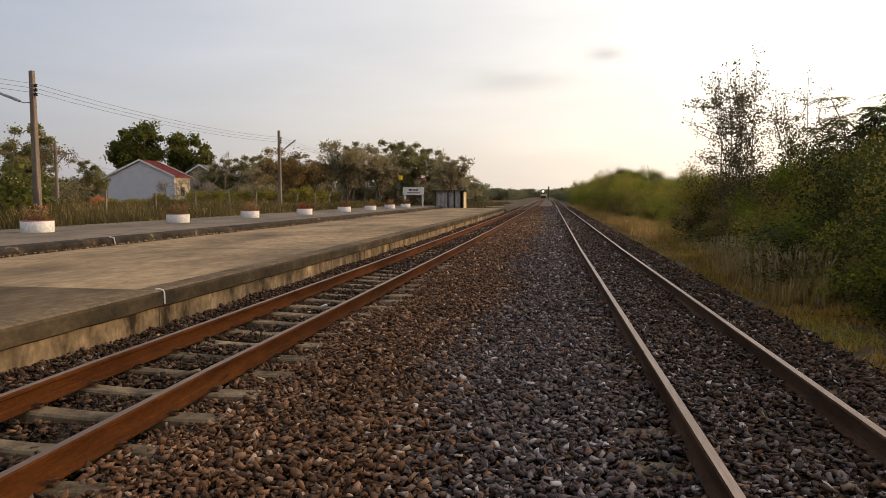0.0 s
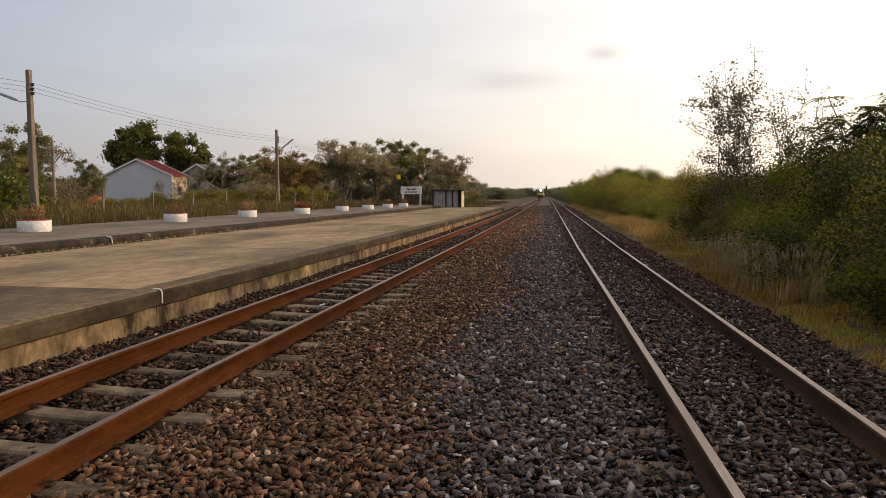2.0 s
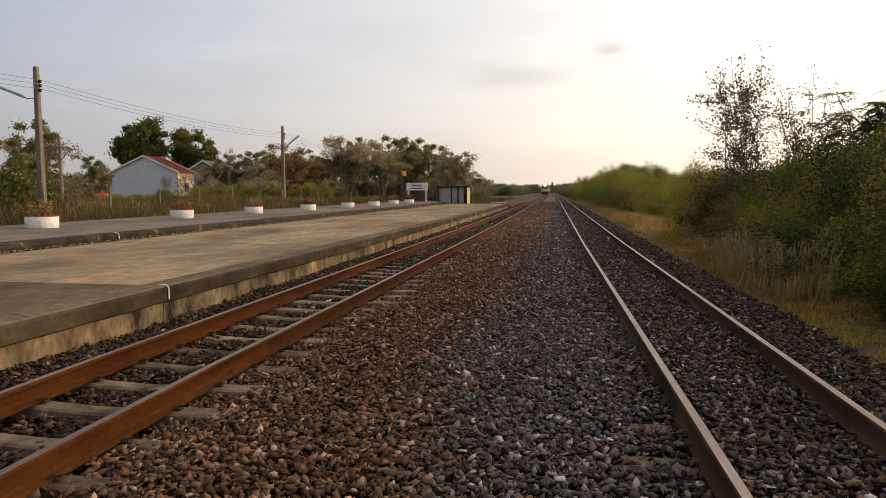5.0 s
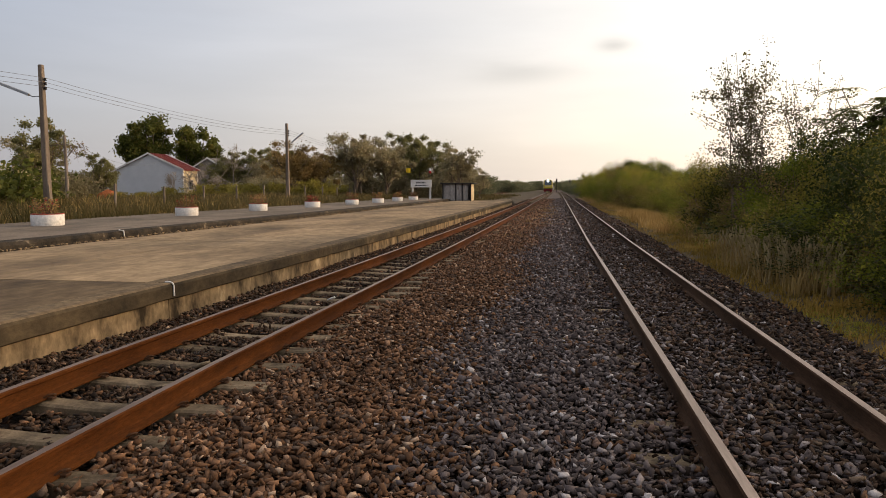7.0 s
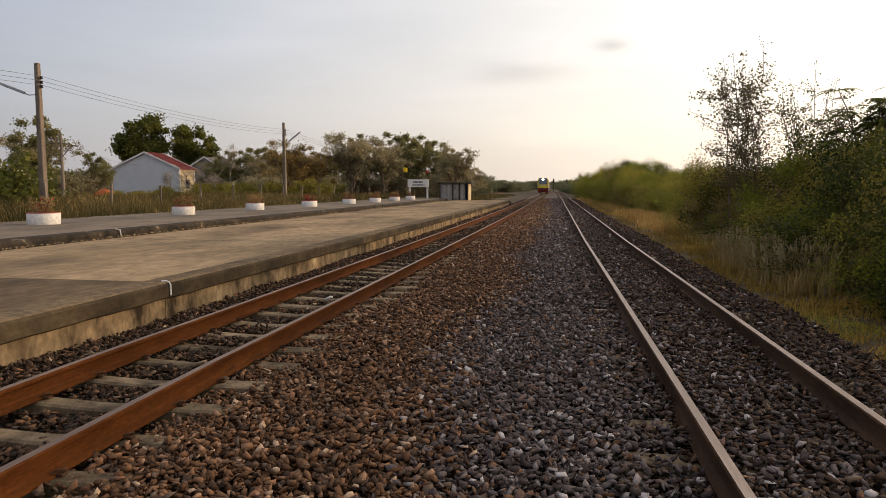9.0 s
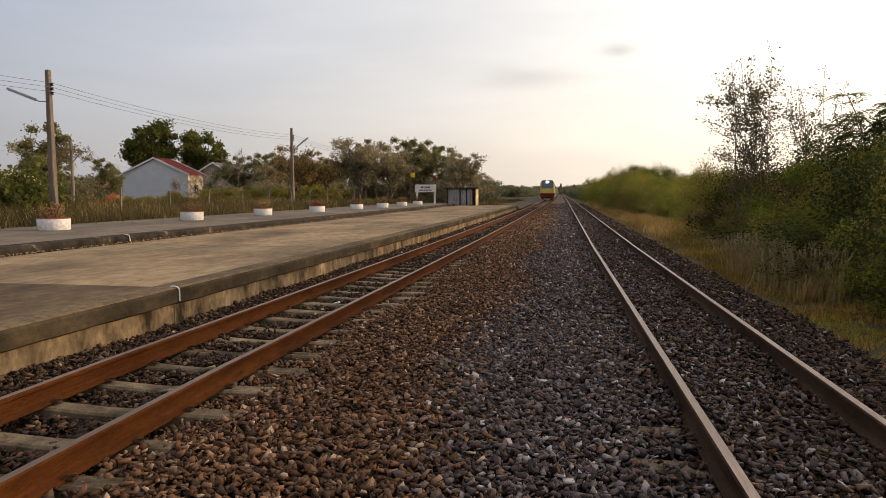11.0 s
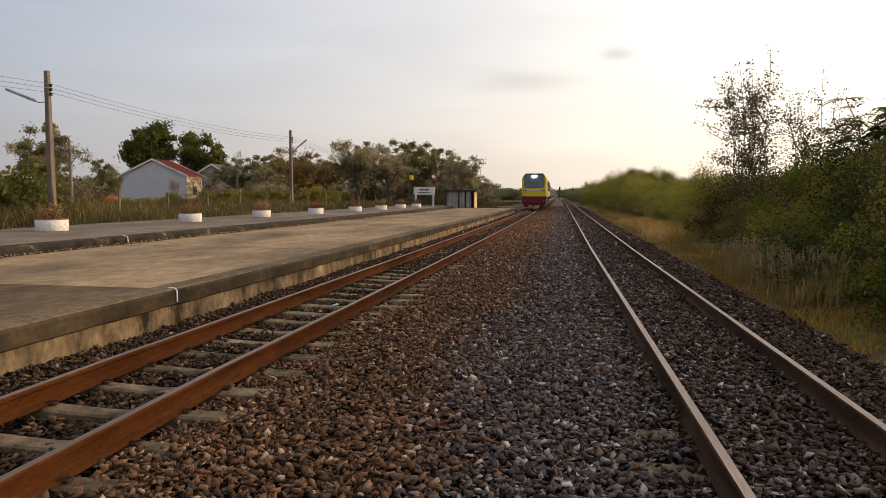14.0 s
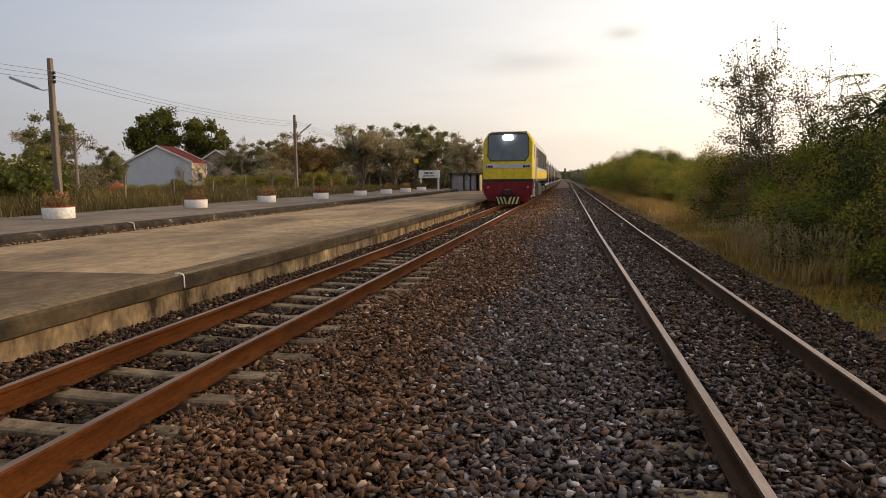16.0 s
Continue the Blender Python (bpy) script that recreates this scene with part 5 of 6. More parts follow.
def station_sign():
    rng = np.random.RandomState(2)
    t = thing("station_sign", "white station name board on two posts", "sign", pose(-12.0, 61.4, 0.567))
    for x in (-0.80, 0.84):
        s = Shape()
        s.box(x - 0.075, x + 0.075, -0.075, 0.075, 0, 1.76, b=0.015)
        part("post", s, WHITE, t)
    s = Shape()
    s.box(-0.95, 0.99, -0.05, 0.05, 1.06, 1.74, b=0.012, m=Matrix.Translation((0, -0.13, 0)))
    board = part("board", s, WHITE, t, "white board with dark lettering")
    s = Shape()
    bars(s, -0.42, 0.46, -0.181, 1.42, 1.58, rng)
    part("lettering", s, DARK, board, "dark lettering")["kind"] = "stuff"
    s = Shape()
    bars(s, -0.55, 0.60, -0.181, 1.18, 1.30, rng)
    part("lettering", s, DARK, board, "dark lettering")["kind"] = "stuff"
    for x, cols, lab in ((-1.5, ("yellow",), "small yellow flag on a thin stick"), (0.62, ("red", "white"), "small red and white flag on a thin stick")):
        f = thing("flag", lab, "flag", pose(-12.0 + x, 61.8, 0.567), group="flags by the sign")
        s = Shape()
        s.tube([(0, 0, 0), (0.01, 0, 2.9)], 0.016, 6)
        part("stick", s, POLE, f)
        s = Shape()
        w, h = (0.42, 0.42) if len(cols) == 1 else (0.24, 0.5)
        nx = 8
        vs = [((x0 * w / nx) * (1 if len(cols) == 1 else 1), 0.05 * math.sin(x0 * 1.1), 2.85 - z0 - (0.03 * x0 / nx)) for z0 in (0, h * 0.5, h) for x0 in range(nx + 1)]
        vs += [(a, b + 0.008, c) for a, b, c in vs]
        n = nx + 1
        fs = [(r * n + i, r * n + i + 1, (r + 1) * n + i + 1, (r + 1) * n + i) for r in (0, 1) for i in range(nx)]
        fs2 = [tuple(3 * n + i for i in q[::-1]) for q in fs]
        s.add(vs, fs + fs2)
        s.k = ([0] * nx + [1] * nx) * 2
        a = mat("yellow_cloth", (0.72, 0.46, 0.02), (0.82, 0.56, 0.04), 5, 0.8, bump=0)
        b = mat("red_cloth", (0.5, 0.04, 0.04), (0.6, 0.06, 0.06), 5, 0.8, bump=0)
        part("cloth", s, [a, a] if len(cols) == 1 else [WHITE, b], f)


station_sign()


def corrugated(s, x0, x1, y, z0, z1, pitch=0.12, amp=0.018, axis="x"):
    n = int(abs(x1 - x0) / pitch * 4)
    vs = []
    for i in range(n + 1):
        u = x0 + (x1 - x0) * i / n
        d = amp * math.sin(i * math.pi / 2)
        for z in (z0, z1):
            vs.append((u, y + d, z) if axis == "x" else (y + d, u, z))
    vs2 = [(a, b + 0.01, c) if axis == "x" else (a - 0.01, b, c) for a, b, c in vs]
    fs = [(2 * i, 2 * i + 2, 2 * i + 3, 2 * i + 1) for i in range(n)]
    m = len(vs)
    s.add(vs + vs2, fs + [tuple(q + m for q in f[::-1]) for f in fs])


def shed():
    t = thing("shed", "low grey corrugated shed with dark posts and flat roof", "shed", pose(-8.75, 63.2, 0.40))
    s = Shape()
    s.box(-1.62, 1.55, -1.25, 1.35, 1.55, 1.64, b=0.02)
    part("roof", s, DARK, t, "dark flat roof")
    for x in (-1.38, -0.18, 0.42, 1.2):
        s = Shape()
        s.box(x - 0.05, x + 0.05, -1.05, -0.95, 0, 1.55, b=0.01)
        part("post", s, DARK, t)
    for a, b in ((-1.32, -0.25), (-0.12, 0.36), (0.48, 0.95)):
        s = Shape()
        corrugated(s, a, b, -0.97, 0.02, 1.46)
        part("panel", s, TIN, t)
    # side towards the sun, in the colour that holds its light
    s = Shape()
    s.box(1.19, 1.26, -0.94, 1.15, 0.0, 1.5, b=0.01)
    part("side_wall", s, HOUSE_SUNLIT, t, "side wall with sunlight put into its cream colour")
    s = Shape()
    s.box(-1.38, 1.18, 1.1, 1.18, 0.0, 1.52)
    part("back_wall", s, TIN, t)
    s = Shape()
    s.box(-1.42, -1.36, -0.94, 1.1, 0.0, 1.52)
    part("side_wall", s, TIN, t)


shed()


def gable_house(x0, x1, y0, y1, z0, eave, ridge, roof, label, warm, over=0.35, front=None):
    cx = (x0 + x1) / 2
    t = thing("house", label, "house", pose(cx, y0, z0), group="houses behind the fence")
    w = (x1 - x0) / 2
    d = y1 - y0
    for yy in (0, d - 0.2):
        s = Shape()
        s.prism([(-w, -0.3), (w, -0.3), (w, eave), (0, ridge - 0.08), (-w, eave)], yy, yy + 0.2)
        part("gable_wall", s, front or HOUSE_WALL, t, "plain rendered gable")
    for sx in (-1, 1):
        s = Shape()
        xa, xb = sorted((sx * w, sx * (w - 0.2)))
        s.box(xa, xb, 0.2, d - 0.2, -0.3, eave)
        part("side_wall", s, warm, t)
        k = (ridge - eave) / w
        xo = w + over
        zo = ridge - k * xo
        s = Shape()
        s.prism([(0, ridge), (sx * xo, zo), (sx * xo, zo + 0.10), (0, ridge + 0.10)], -over, d + over)
        part("roof", s, roof, t)
        for i in range(int((d + 2 * over) / 0.5)):
            s = Shape()
            yy = -over + 0.25 + i * 0.5
            s.prism([(sx * 0.05, ridge + 0.10), (sx * xo, zo + 0.10), (sx * xo, zo + 0.135), (sx * 0.05, ridge + 0.135)], yy - 0.03, yy + 0.03)
            part("roof_rib", s, roof, t)
        for yy in (-over - 0.04, d + over):
            s = Shape()
            s.prism([(0, ridge - 0.05), (sx * (xo + 0.02), zo - 0.05), (sx * (xo + 0.02), zo + 0.17), (0, ridge + 0.17)], yy, yy + 0.04)
            part("fascia", s, WHITE, t, "white roof edge board")
    # windows and a door on the sunny side
    n = max(1, int(d // 2.2))
    for i in range(n):
        yy = (i + 0.5) * d / n
        win = thing("window", "", "")
        win.parent = t
        s = Shape()
        s.box(w - 0.02, w + 0.04, yy - 0.5, yy + 0.5, 0.95, 2.15, b=0.01)
        wf = part("window_frame", s, WHITE, win)
        for q in (-0.24, 0.24):
            s = Shape()
            s.box(w + 0.035, w + 0.05, yy + q - 0.2, yy + q + 0.2, 1.03, 2.07)
            part("pane", s, GLASS_DARK, win)
    return t


gable_house(-51.9, -43.3, 75, 78.5, 0.5, 3.3, 5.2, ROOF_RED, "white gabled house with a red roof", HOUSE_SUNLIT, 0.2)
gable_house(-49.5, -42.2, 86, 93, 0.3, 3.2, 5.3, ROOF_GREY, "weathered house with a grey roof", HOUSE_SUNLIT, front=HOUSE_OLD)
gable_house(-43.6, -39.2, 95, 102, 0.2, 2.7, 4.6, ROOF_GREY, "small grey-roofed house among trees", HOUSE_SUNLIT, front=HOUSE_OLD)


def orange_heap():
    rng = np.random.RandomState(8)
    s = Shape()
    n, m = 20, 8
    vs = []
    for i in range(m + 1):
        f = i / m
        for j in range(n):
            a = 2 * math.pi * j / n
            r = 0.95 * math.sqrt(max(0.0, 1 - f ** 2.4)) * (1 + 0.12 * math.sin(3 * a + 2) + 0.06 * math.sin(7 * a + 4 * f))
            lump = 1 + 0.22 * noise.noise((3 * math.cos(a), 3 * math.sin(a), 4 * f))
            vs.append((r * 1.2 * lump * math.cos(a), r * 0.8 * lump * math.sin(a), 1.12 * f * (0.9 + 0.25 * noise.noise((2 * math.cos(a), 2 * math.sin(a), 7 + f)))))
    fs = [(i * n + j, i * n + (j + 1) % n, (i + 1) * n + (j + 1) % n, (i + 1) * n + j) for i in range(m) for j in range(n)]
    s.add(vs, fs, 0, True)
    solo("lumpy_heap", s, ORANGE, "lumpy orange heap in the field", "heap", at=pose(-42.4, 60, 0.42))


orange_heap()


def frangipani(x, y, seed, h=2.6):
    """Bare grey branches, thick and forked."""
    rng = np.random.RandomState(seed)
    t = thing("bare_tree", "bare grey branching tree in the garden", "tree", pose(x, y, ground_z(x, y) - 0.05))
    s = Shape()

    def grow(p, d, L, r, k):
        e = p + d * L
        s.tube([p, p.lerp(e, 0.5) + Vector(rng.normal(size=3)) * 0.05 * L, e], [r, r * 0.85, r * 0.7], 6, caps=False)
        if k:
            for i in range(3):
                q = (d + Vector(rng.normal(size=3)) * 0.65 + Vector((0, 0, 0.12))).normalized()
                grow(e, q, L * rng.uniform(0.65, 0.9), r * 0.66, k - 1)
    grow(Vector((0, 0, -0.1)), Vector((0, 0, 1)), h * 0.28, 0.12, 5)
    part("trunk", s, mat("grey_bark", (0.24, 0.20, 0.16), (0.36, 0.30, 0.25), 4, 0.9), t)


frangipani(-40.2, 72.5, 3, 4.0)
frangipani(-38.2, 73.5, 7, 3.6)
frangipani(-39.5, 80, 11, 7.5)
frangipani(-42.0, 71.5, 15, 3.2)


def signal(x, y, h):
    t = thing("railway_signal", "tall dark railway signal beside the track", "signal", pose(x, y, -0.1), group="railway signals")
    s = Shape()
    s.tube([(0, 0, 0), (0, 0, h)], [0.09, 0.07], 8)
    part("mast", s, DARK, t)
    s = Shape()
    s.box(-0.28, 0.28, -0.15, 0.1, h - 1.3, h, b=0.06)
    hd = part("head", s, DARK, t)
    for dz in (0.3, 0.65, 1.0):
        s = Shape()
        s.tube([(0, -0.15, h - dz), (0, -0.3, h - dz)], 0.12, 10)
        part("hood", s, DARK, hd)
    s = Shape()
    s.box(-0.2, 0.2, -0.2, 0.2, 0, 0.3, b=0.03)
    part("base", s, POLE, t)


signal(0.75, 250, 5.0)
signal(5.2, 240, 4.6)


def siding():
    t = thing("track_siding", "overgrown siding track beyond the platform", "railway track", kind="structure")
    f = lambda y: -13.6 - 0.024 * (y - 80)
    for side in (-0.53, 0.53):
        s = Shape()
        sweep([(x + side, z - 0.04) for x, z in RAIL], list(range(100, 330, 5)), f, shape=s)
        part("rail", s, RUST_DARK, t)
    s = Shape()
    for y in np.arange(100, 325, 0.7):
        s.box(f(y) - 0.95, f(y) + 0.95, y - 0.1, y + 0.1, -0.2, -0.03)
    part("sleeper", s, SLEEPER, t)["kind"] = "stuff"
    # parked coach
    c = thing("parked_coach", "dark blue railway coach parked on the siding", "railway coach", pose(f(290), 290, 0.12, 0, 0, 1.4))
    s = Shape()
    s.prism([(-1.3, 0.9), (1.3, 0.9), (1.3, 2.7), (1.05, 3.2), (0.5, 3.4), (-0.5, 3.4), (-1.05, 3.2), (-1.3, 2.7)], 0, 16)
    part("body", s, BLUE_DARK, c)
    for i in range(6):
        s = Shape()
        s.box(1.29, 1.315, 1.4 + i * 2.4, 2.7 + i * 2.4, 1.8, 2.6)
        part("window", s, METAL_GREY, c)
    s = Shape()
    s.box(-0.8, 0.8, -0.02, 0.01, 2.0, 2.8)
    part("front_window", s, GLASS_DARK, c)
    for y in (2.5, 13.5):
        s = Shape()
        s.box(-1.0, 1.0, y - 1.3, y + 1.3, 0.4, 0.85, b=0.05)
        for yy in (y - 0.9, y + 0.9):
            for sx in (-0.53, 0.53):
                s.tube([(sx - 0.06, yy, 0.42), (sx + 0.06, yy, 0.42)], 0.42, 16)
        part("bogie", s, DARK, c)


siding()


def small_ground_things():
    # ramp at the platform's end, its dark colour standing in for the shadow there
    s = Shape()
    vs = [(-9.9 + bend(64), 64.01, 0.395), (-4.62 + bend(64), 64.01, 0.395), (-4.62 + bend(68), 69, -0.12), (-9.9 + bend(68), 69, -0.12),
          (-9.9 + bend(64), 64.01, -0.3), (-4.62 + bend(64), 64.01, -0.3)]
    s.add(vs, [(0, 1, 2, 3), (1, 5, 2), (0, 3, 4), (0, 4, 5, 1)])
    solo("platform_ramp", s, KERB_SHADED, "ramp at the end of the platform, dark for the shadow there", "ramp", "structure")
    # white bent pipe over the coping's joint
    s = Shape()
    b = bend(7.54)
    s.tube([(-4.70 + b, 7.54, 0.408), (-4.65 + b, 7.54, 0.412), (-4.605 + b, 7.54, 0.402), (-4.588 + b, 7.54, 0.37), (-4.588 + b, 7.54, 0.24)], 0.010, 8)
    solo("pipe", s, WHITE, "short white bent pipe over the coping", "pipe")
    s = Shape()
    b = bend(14.5) * 0.9 - 0.15
    s.tube([(-10.08 + b, 14.5, 0.58), (-9.96 + b, 14.5, 0.56), (-9.94 + b, 14.5, 0.42)], 0.014, 8)
    solo("pipe", s, WHITE, "short white pipe over the rear kerb", "pipe")
    # larger pale stones on the sleepers
    for x, y, r in ((-3.02, 8.95, 0.042), (-2.98, 5.35, 0.055)):
        v, f = scatter_stones(np.array([[0, 0, 0.0]]), np.array([r]), 3)
        solo("stone", fast_mesh("stone", v, f, (WHITE if r < 0.05 else SLEEPER,)), None, "single pale stone lying on a sleeper", "stone", at=pose(x, y, 0.02))
    # a plank across the gravel
    s = Shape()
    s.box(-0.9, 0.9, -0.1, 0.1, -0.02, 0.05, b=0.01)
    solo("plank", s, SLEEPER, "old sleeper lying across the gravel", "sleeper", at=pose(-0.55, 29.5, -0.02, 0, 0, 28))
    # marker stake in the verge
    s = Shape()
    s.box(-0.018, 0.018, -0.018, 0.018, -0.2, 0.22, b=0.004)
    solo("stake", s, SLEEPER, "short weathered stake in the verge grass", "stake", at=pose(3.95, 10.6, ground_z(3.95, 10.6), 3, 4, 0))
    # dirt road beyond the platform
    s = Shape()
    pts = [(-70, 88, 3), (-45, 92, 3), (-30, 96, 3), (-18, 99, 3.2), (-9, 100, 3.5), (-6.2, 100.5, 3.5)]
    vs = []
    for x, y, w in pts:
        vs += [(x, y - w / 2, ground_z(x, y) + 0.09), (x, y + w / 2, ground_z(x, y) + 0.09)]
    s.add(vs, [(2 * i, 2 * i + 2, 2 * i + 3, 2 * i + 1) for i in range(len(pts) - 1)])
    solo("road", s, mat("sandy_road", (0.30, 0.22, 0.14), (0.42, 0.32, 0.21), 0.8, 0.95, fine=8), "sandy track leading to the crossing", "road", "structure")


small_ground_things()


# ---- train ----
def ring_faces(n, r):
    return [(i * n + j, i * n + (j + 1) % n, (i + 1) * n + (j + 1) % n, (i + 1) * n + j) for i in range(r - 1) for j in range(n)]


def wheelset(parent, y, r=0.46):
    s = Shape()
    s.tube([(-0.62, 0, 0), (0.62, 0, 0)], 0.08, 10)
    for sx in (-1, 1):
        for a, b, rr in ((0.49, 0.52, r + 0.028), (0.52, 0.62, r)):
            s.tube([(sx * a, 0, 0), (sx * b, 0, 0)], rr, 28)
        s.tube([(sx * 0.62, 0, 0), (sx * 0.66, 0, 0)], [r * 0.82, r * 0.78], 28)
        s.tube([(sx * 0.64, 0, 0), (sx * 0.78, 0, 0)], 0.11, 10)
        for k in range(3):
            a = 2 * math.pi * k / 3
            s.tube([(sx * 0.66, r * 0.5 * math.cos(a), r * 0.5 * math.sin(a)), (sx * 0.672, r * 0.5 * math.cos(a), r * 0.5 * math.sin(a))], 0.07, 8)
    return part("wheelset", s, CLIP, parent, "steel wheels on an axle", at=pose(0, y, r))


def bogie(parent, y, axles, name="bogie"):
    s = Shape()
    half = max(abs(a) for a in axles) + 0.55
    for sx in (-1, 1):
        s.prism([(y - half, 0.62), (y - half + 0.15, 0.80), (y + half - 0.15, 0.80), (y + half, 0.62), (y + half - 0.3, 0.5), (y - half + 0.3, 0.5)], sx * 0.82, sx * 0.96, axis="x")
        for a in axles:
            s.box(min(sx * 0.80, sx * 1.02), max(sx * 0.80, sx * 1.02), y + a - 0.16, y + a + 0.16, 0.32, 0.62, b=0.03)
            for q in (-0.32, 0.32):
                s.tube([(sx * 0.9, y + a + q, 0.36), (sx * 0.9, y + a + q, 0.6)], 0.075, 8)
    s.box(-0.82, 0.82, y - 0.25, y + 0.25, 0.55, 0.78)
    b = part(name, s, mat("bogie_grey", (0.16, 0.14, 0.125), (0.27, 0.24, 0.21), 4, 0.8, fine=30, local=True), parent, "grey bogie frame")
    return b, [wheelset(b, y + a) for a in axles]


WHEELS = []


def locomotive():
    t = thing("locomotive", "yellow diesel locomotive with a maroon skirt and lit headlights", "locomotive")
    L = 19.0
    half = [(1.25, 1.33), (1.25, 2.2), (1.25, 3.12), (1.17, 3.32), (0.98, 3.60), (0.6, 3.66)]
    out = [(-x, z) for x, z in half[::-1]]
    out = half + out
    n = len(out)

    def ring(y, k, rake=0.0):
        return [(x * k, y + rake * (z - 1.33) / 2.33, 1.33 + (z - 1.33) * (1 - (1 - k) * 0.25)) for x, z in out]
    # cab
    s = Shape()
    vs = ring(0.0, 0.93, 0.22) + ring(0.08, 0.975, 0.2) + ring(0.26, 1.0, 0.12) + ring(2.6, 1.0)
    s.add(vs, ring_faces(n, 4) + [tuple(range(n))])
    part("cab", s, YELLOW, t, "yellow painted cab")
    # long hood with a flatter roof
    s = Shape()
    s.prism([(1.24, 1.33), (1.24, 3.05), (1.0, 3.5), (0.5, 3.6), (-0.5, 3.6), (-1.0, 3.5), (-1.24, 3.05), (-1.24, 1.33)], 2.605, L - 0.3)
    part("engine_hood", s, mat("hood_silver", (0.34, 0.33, 0.34), (0.46, 0.45, 0.45), 1.5, 0.55, fine=30, local=True), t, "silver-grey engine casing")
    for sx in (-1, 1):
        s = Shape()
        s.box(min(sx * 1.238, sx * 1.262), max(sx * 1.238, sx * 1.262), 2.62, L - 0.35, 1.34, 1.78)
        part("side_stripe", s, YELLOW, t)
        for i in range(11):
            y = 3.1 + i * 1.4
            lv = Shape()
            lv.box(min(sx * 1.238, sx * 1.275), max(sx * 1.238, sx * 1.275), y, y + (0.95 if i % 3 else 0.6), 1.95, 2.98, b=0.008)
            ob = part("louvre", lv, DARK, t, "dark ventilation grille")
        # cab side window and door
        s = Shape()
        s.box(min(sx * 1.246, sx * 1.262), max(sx * 1.246, sx * 1.262), 0.62, 1.32, 2.35, 3.0, b=0.006)
        part("side_window", s, GLASS_DARK, t)
        s = Shape()
        s.box(min(sx * 1.246, sx * 1.27), max(sx * 1.246, sx * 1.27), 1.6, 2.3, 1.36, 3.1, b=0.01)
        d = part("door", s, SILVER, t, "grey cab door")
        s = Shape()
        s.tube([(sx * 1.30, 1.5, 1.2), (sx * 1.31, 1.5, 2.4)], 0.018, 6)
        s.tube([(sx * 1.30, 2.42, 1.2), (sx * 1.31, 2.42, 2.4)], 0.018, 6)
        part("handrail", s, SILVER, t)
    s = Shape()
    s.box(-0.88, 0.88, 0.55, 2.6, 3.65, 3.675, b=0.01)
    part("roof_panel", s, DARK, t, "dark roof panel")
    # front: windscreen, stripe, lettering bars, lamps
    yf = lambda z: 0.22 * (z - 1.33) / 2.33
    s = Shape()
    w = [(-1.02, 2.42), (-0.86, 2.20), (0.86, 2.20), (1.02, 2.42), (1.01, 3.36), (0.90, 3.585), (0.55, 3.625), (-0.55, 3.625), (-0.90, 3.585), (-1.01, 3.36)]
    vs = [(x, yf(z) + d, z) for d in (-0.012, 0.03) for x, z in w]
    m = len(w)
    s.add(vs, [tuple(range(m)), tuple(range(2 * m - 1, m - 1, -1))] + [(i, (i + 1) % m, m + (i + 1) % m, m + i) for i in range(m)])
    ws = part("windscreen", s, GLASS_DARK, t, "large dark windscreen")
    s = Shape()
    w2 = [(-0.97, 2.45), (-0.83, 2.25), (0.83, 2.25), (0.97, 2.45), (0.96, 3.33), (0.87, 3.50), (-0.87, 3.50), (-0.96, 3.33)]
    m = len(w2)
    vs = [(x, yf(z) + d, z) for d in (-0.018, -0.010) for x, z in w2]
    s.add(vs, [tuple(range(m)), tuple(range(2 * m - 1, m - 1, -1))] + [(i, (i + 1) % m, m + (i + 1) % m, m + i) for i in range(m)])
    part("pane", s, mat("screen_glass", (0.05, 0.065, 0.075), (0.07, 0.085, 0.095), 1, 0.08, bump=0, local=True, spec=0.9), ws, "grey-blue reflecting pane")
    for sx in (-0.35, 0.35):
        s = Shape()
        s.tube([(sx, yf(2.3) - 0.03, 2.3), (sx * 0.4, yf(2.95) - 0.03, 2.95)], 0.008, 5)
        part("wiper", s, DARK, ws)
    s = Shape()
    s.box(-1.135, 1.135, 0.035, 0.09, 1.86, 2.06)
    part("front_stripe", s, SILVER, t, "silver-grey stripe across the front")
    rng = np.random.RandomState(7)
    for a, b in ((-1.08, -0.72), (0.74, 1.10)):
        s = Shape()
        bars(s, a, b, 0.031, 1.88, 2.0, rng, gap=0.08)
        part("lettering", s, DARK, t, "dark number bars")["kind"] = "stuff"
    glow = glow_mat("headlight_glow", (1.0, 0.97, 0.90), 400)
    for sx in (-0.115, 0.115):
        s = Shape()
        s.tube([(sx, yf(3.36) - 0.05, 3.36), (sx, yf(3.36) + 0.01, 3.36)], 0.125, 18)
        hl = part("headlight", s, SILVER, t)
        s = Shape()
        s.tube([(sx, yf(3.36) - 0.062, 3.36), (sx, yf(3.36) - 0.052, 3.36)], 0.115, 18)
        part("lens", s, glow, hl, "bright white lens")
    dim = mat("marker_glass", (0.28, 0.10, 0.10), (0.36, 0.14, 0.14), 3, 0.3, bump=0, local=True, spec=0.5)
    for sx in (-0.98, 0.98):
        s = Shape()
        s.tube([(sx, -0.03, 0.93), (sx, 0.1, 0.93)], 0.085, 14)
        ml = part("marker_light", s, MAROON, t)
        s = Shape()
        s.tube([(sx, -0.036, 0.93), (sx, -0.031, 0.93)], 0.06, 14)
        part("lens", s, dim, ml)
    # underframe
    s = Shape()
    s.box(-1.24, 1.24, 0.03, L, 1.2, 1.328, b=0.02)
    part("sill", s, DARK, t, "black sill")
    s = Shape()
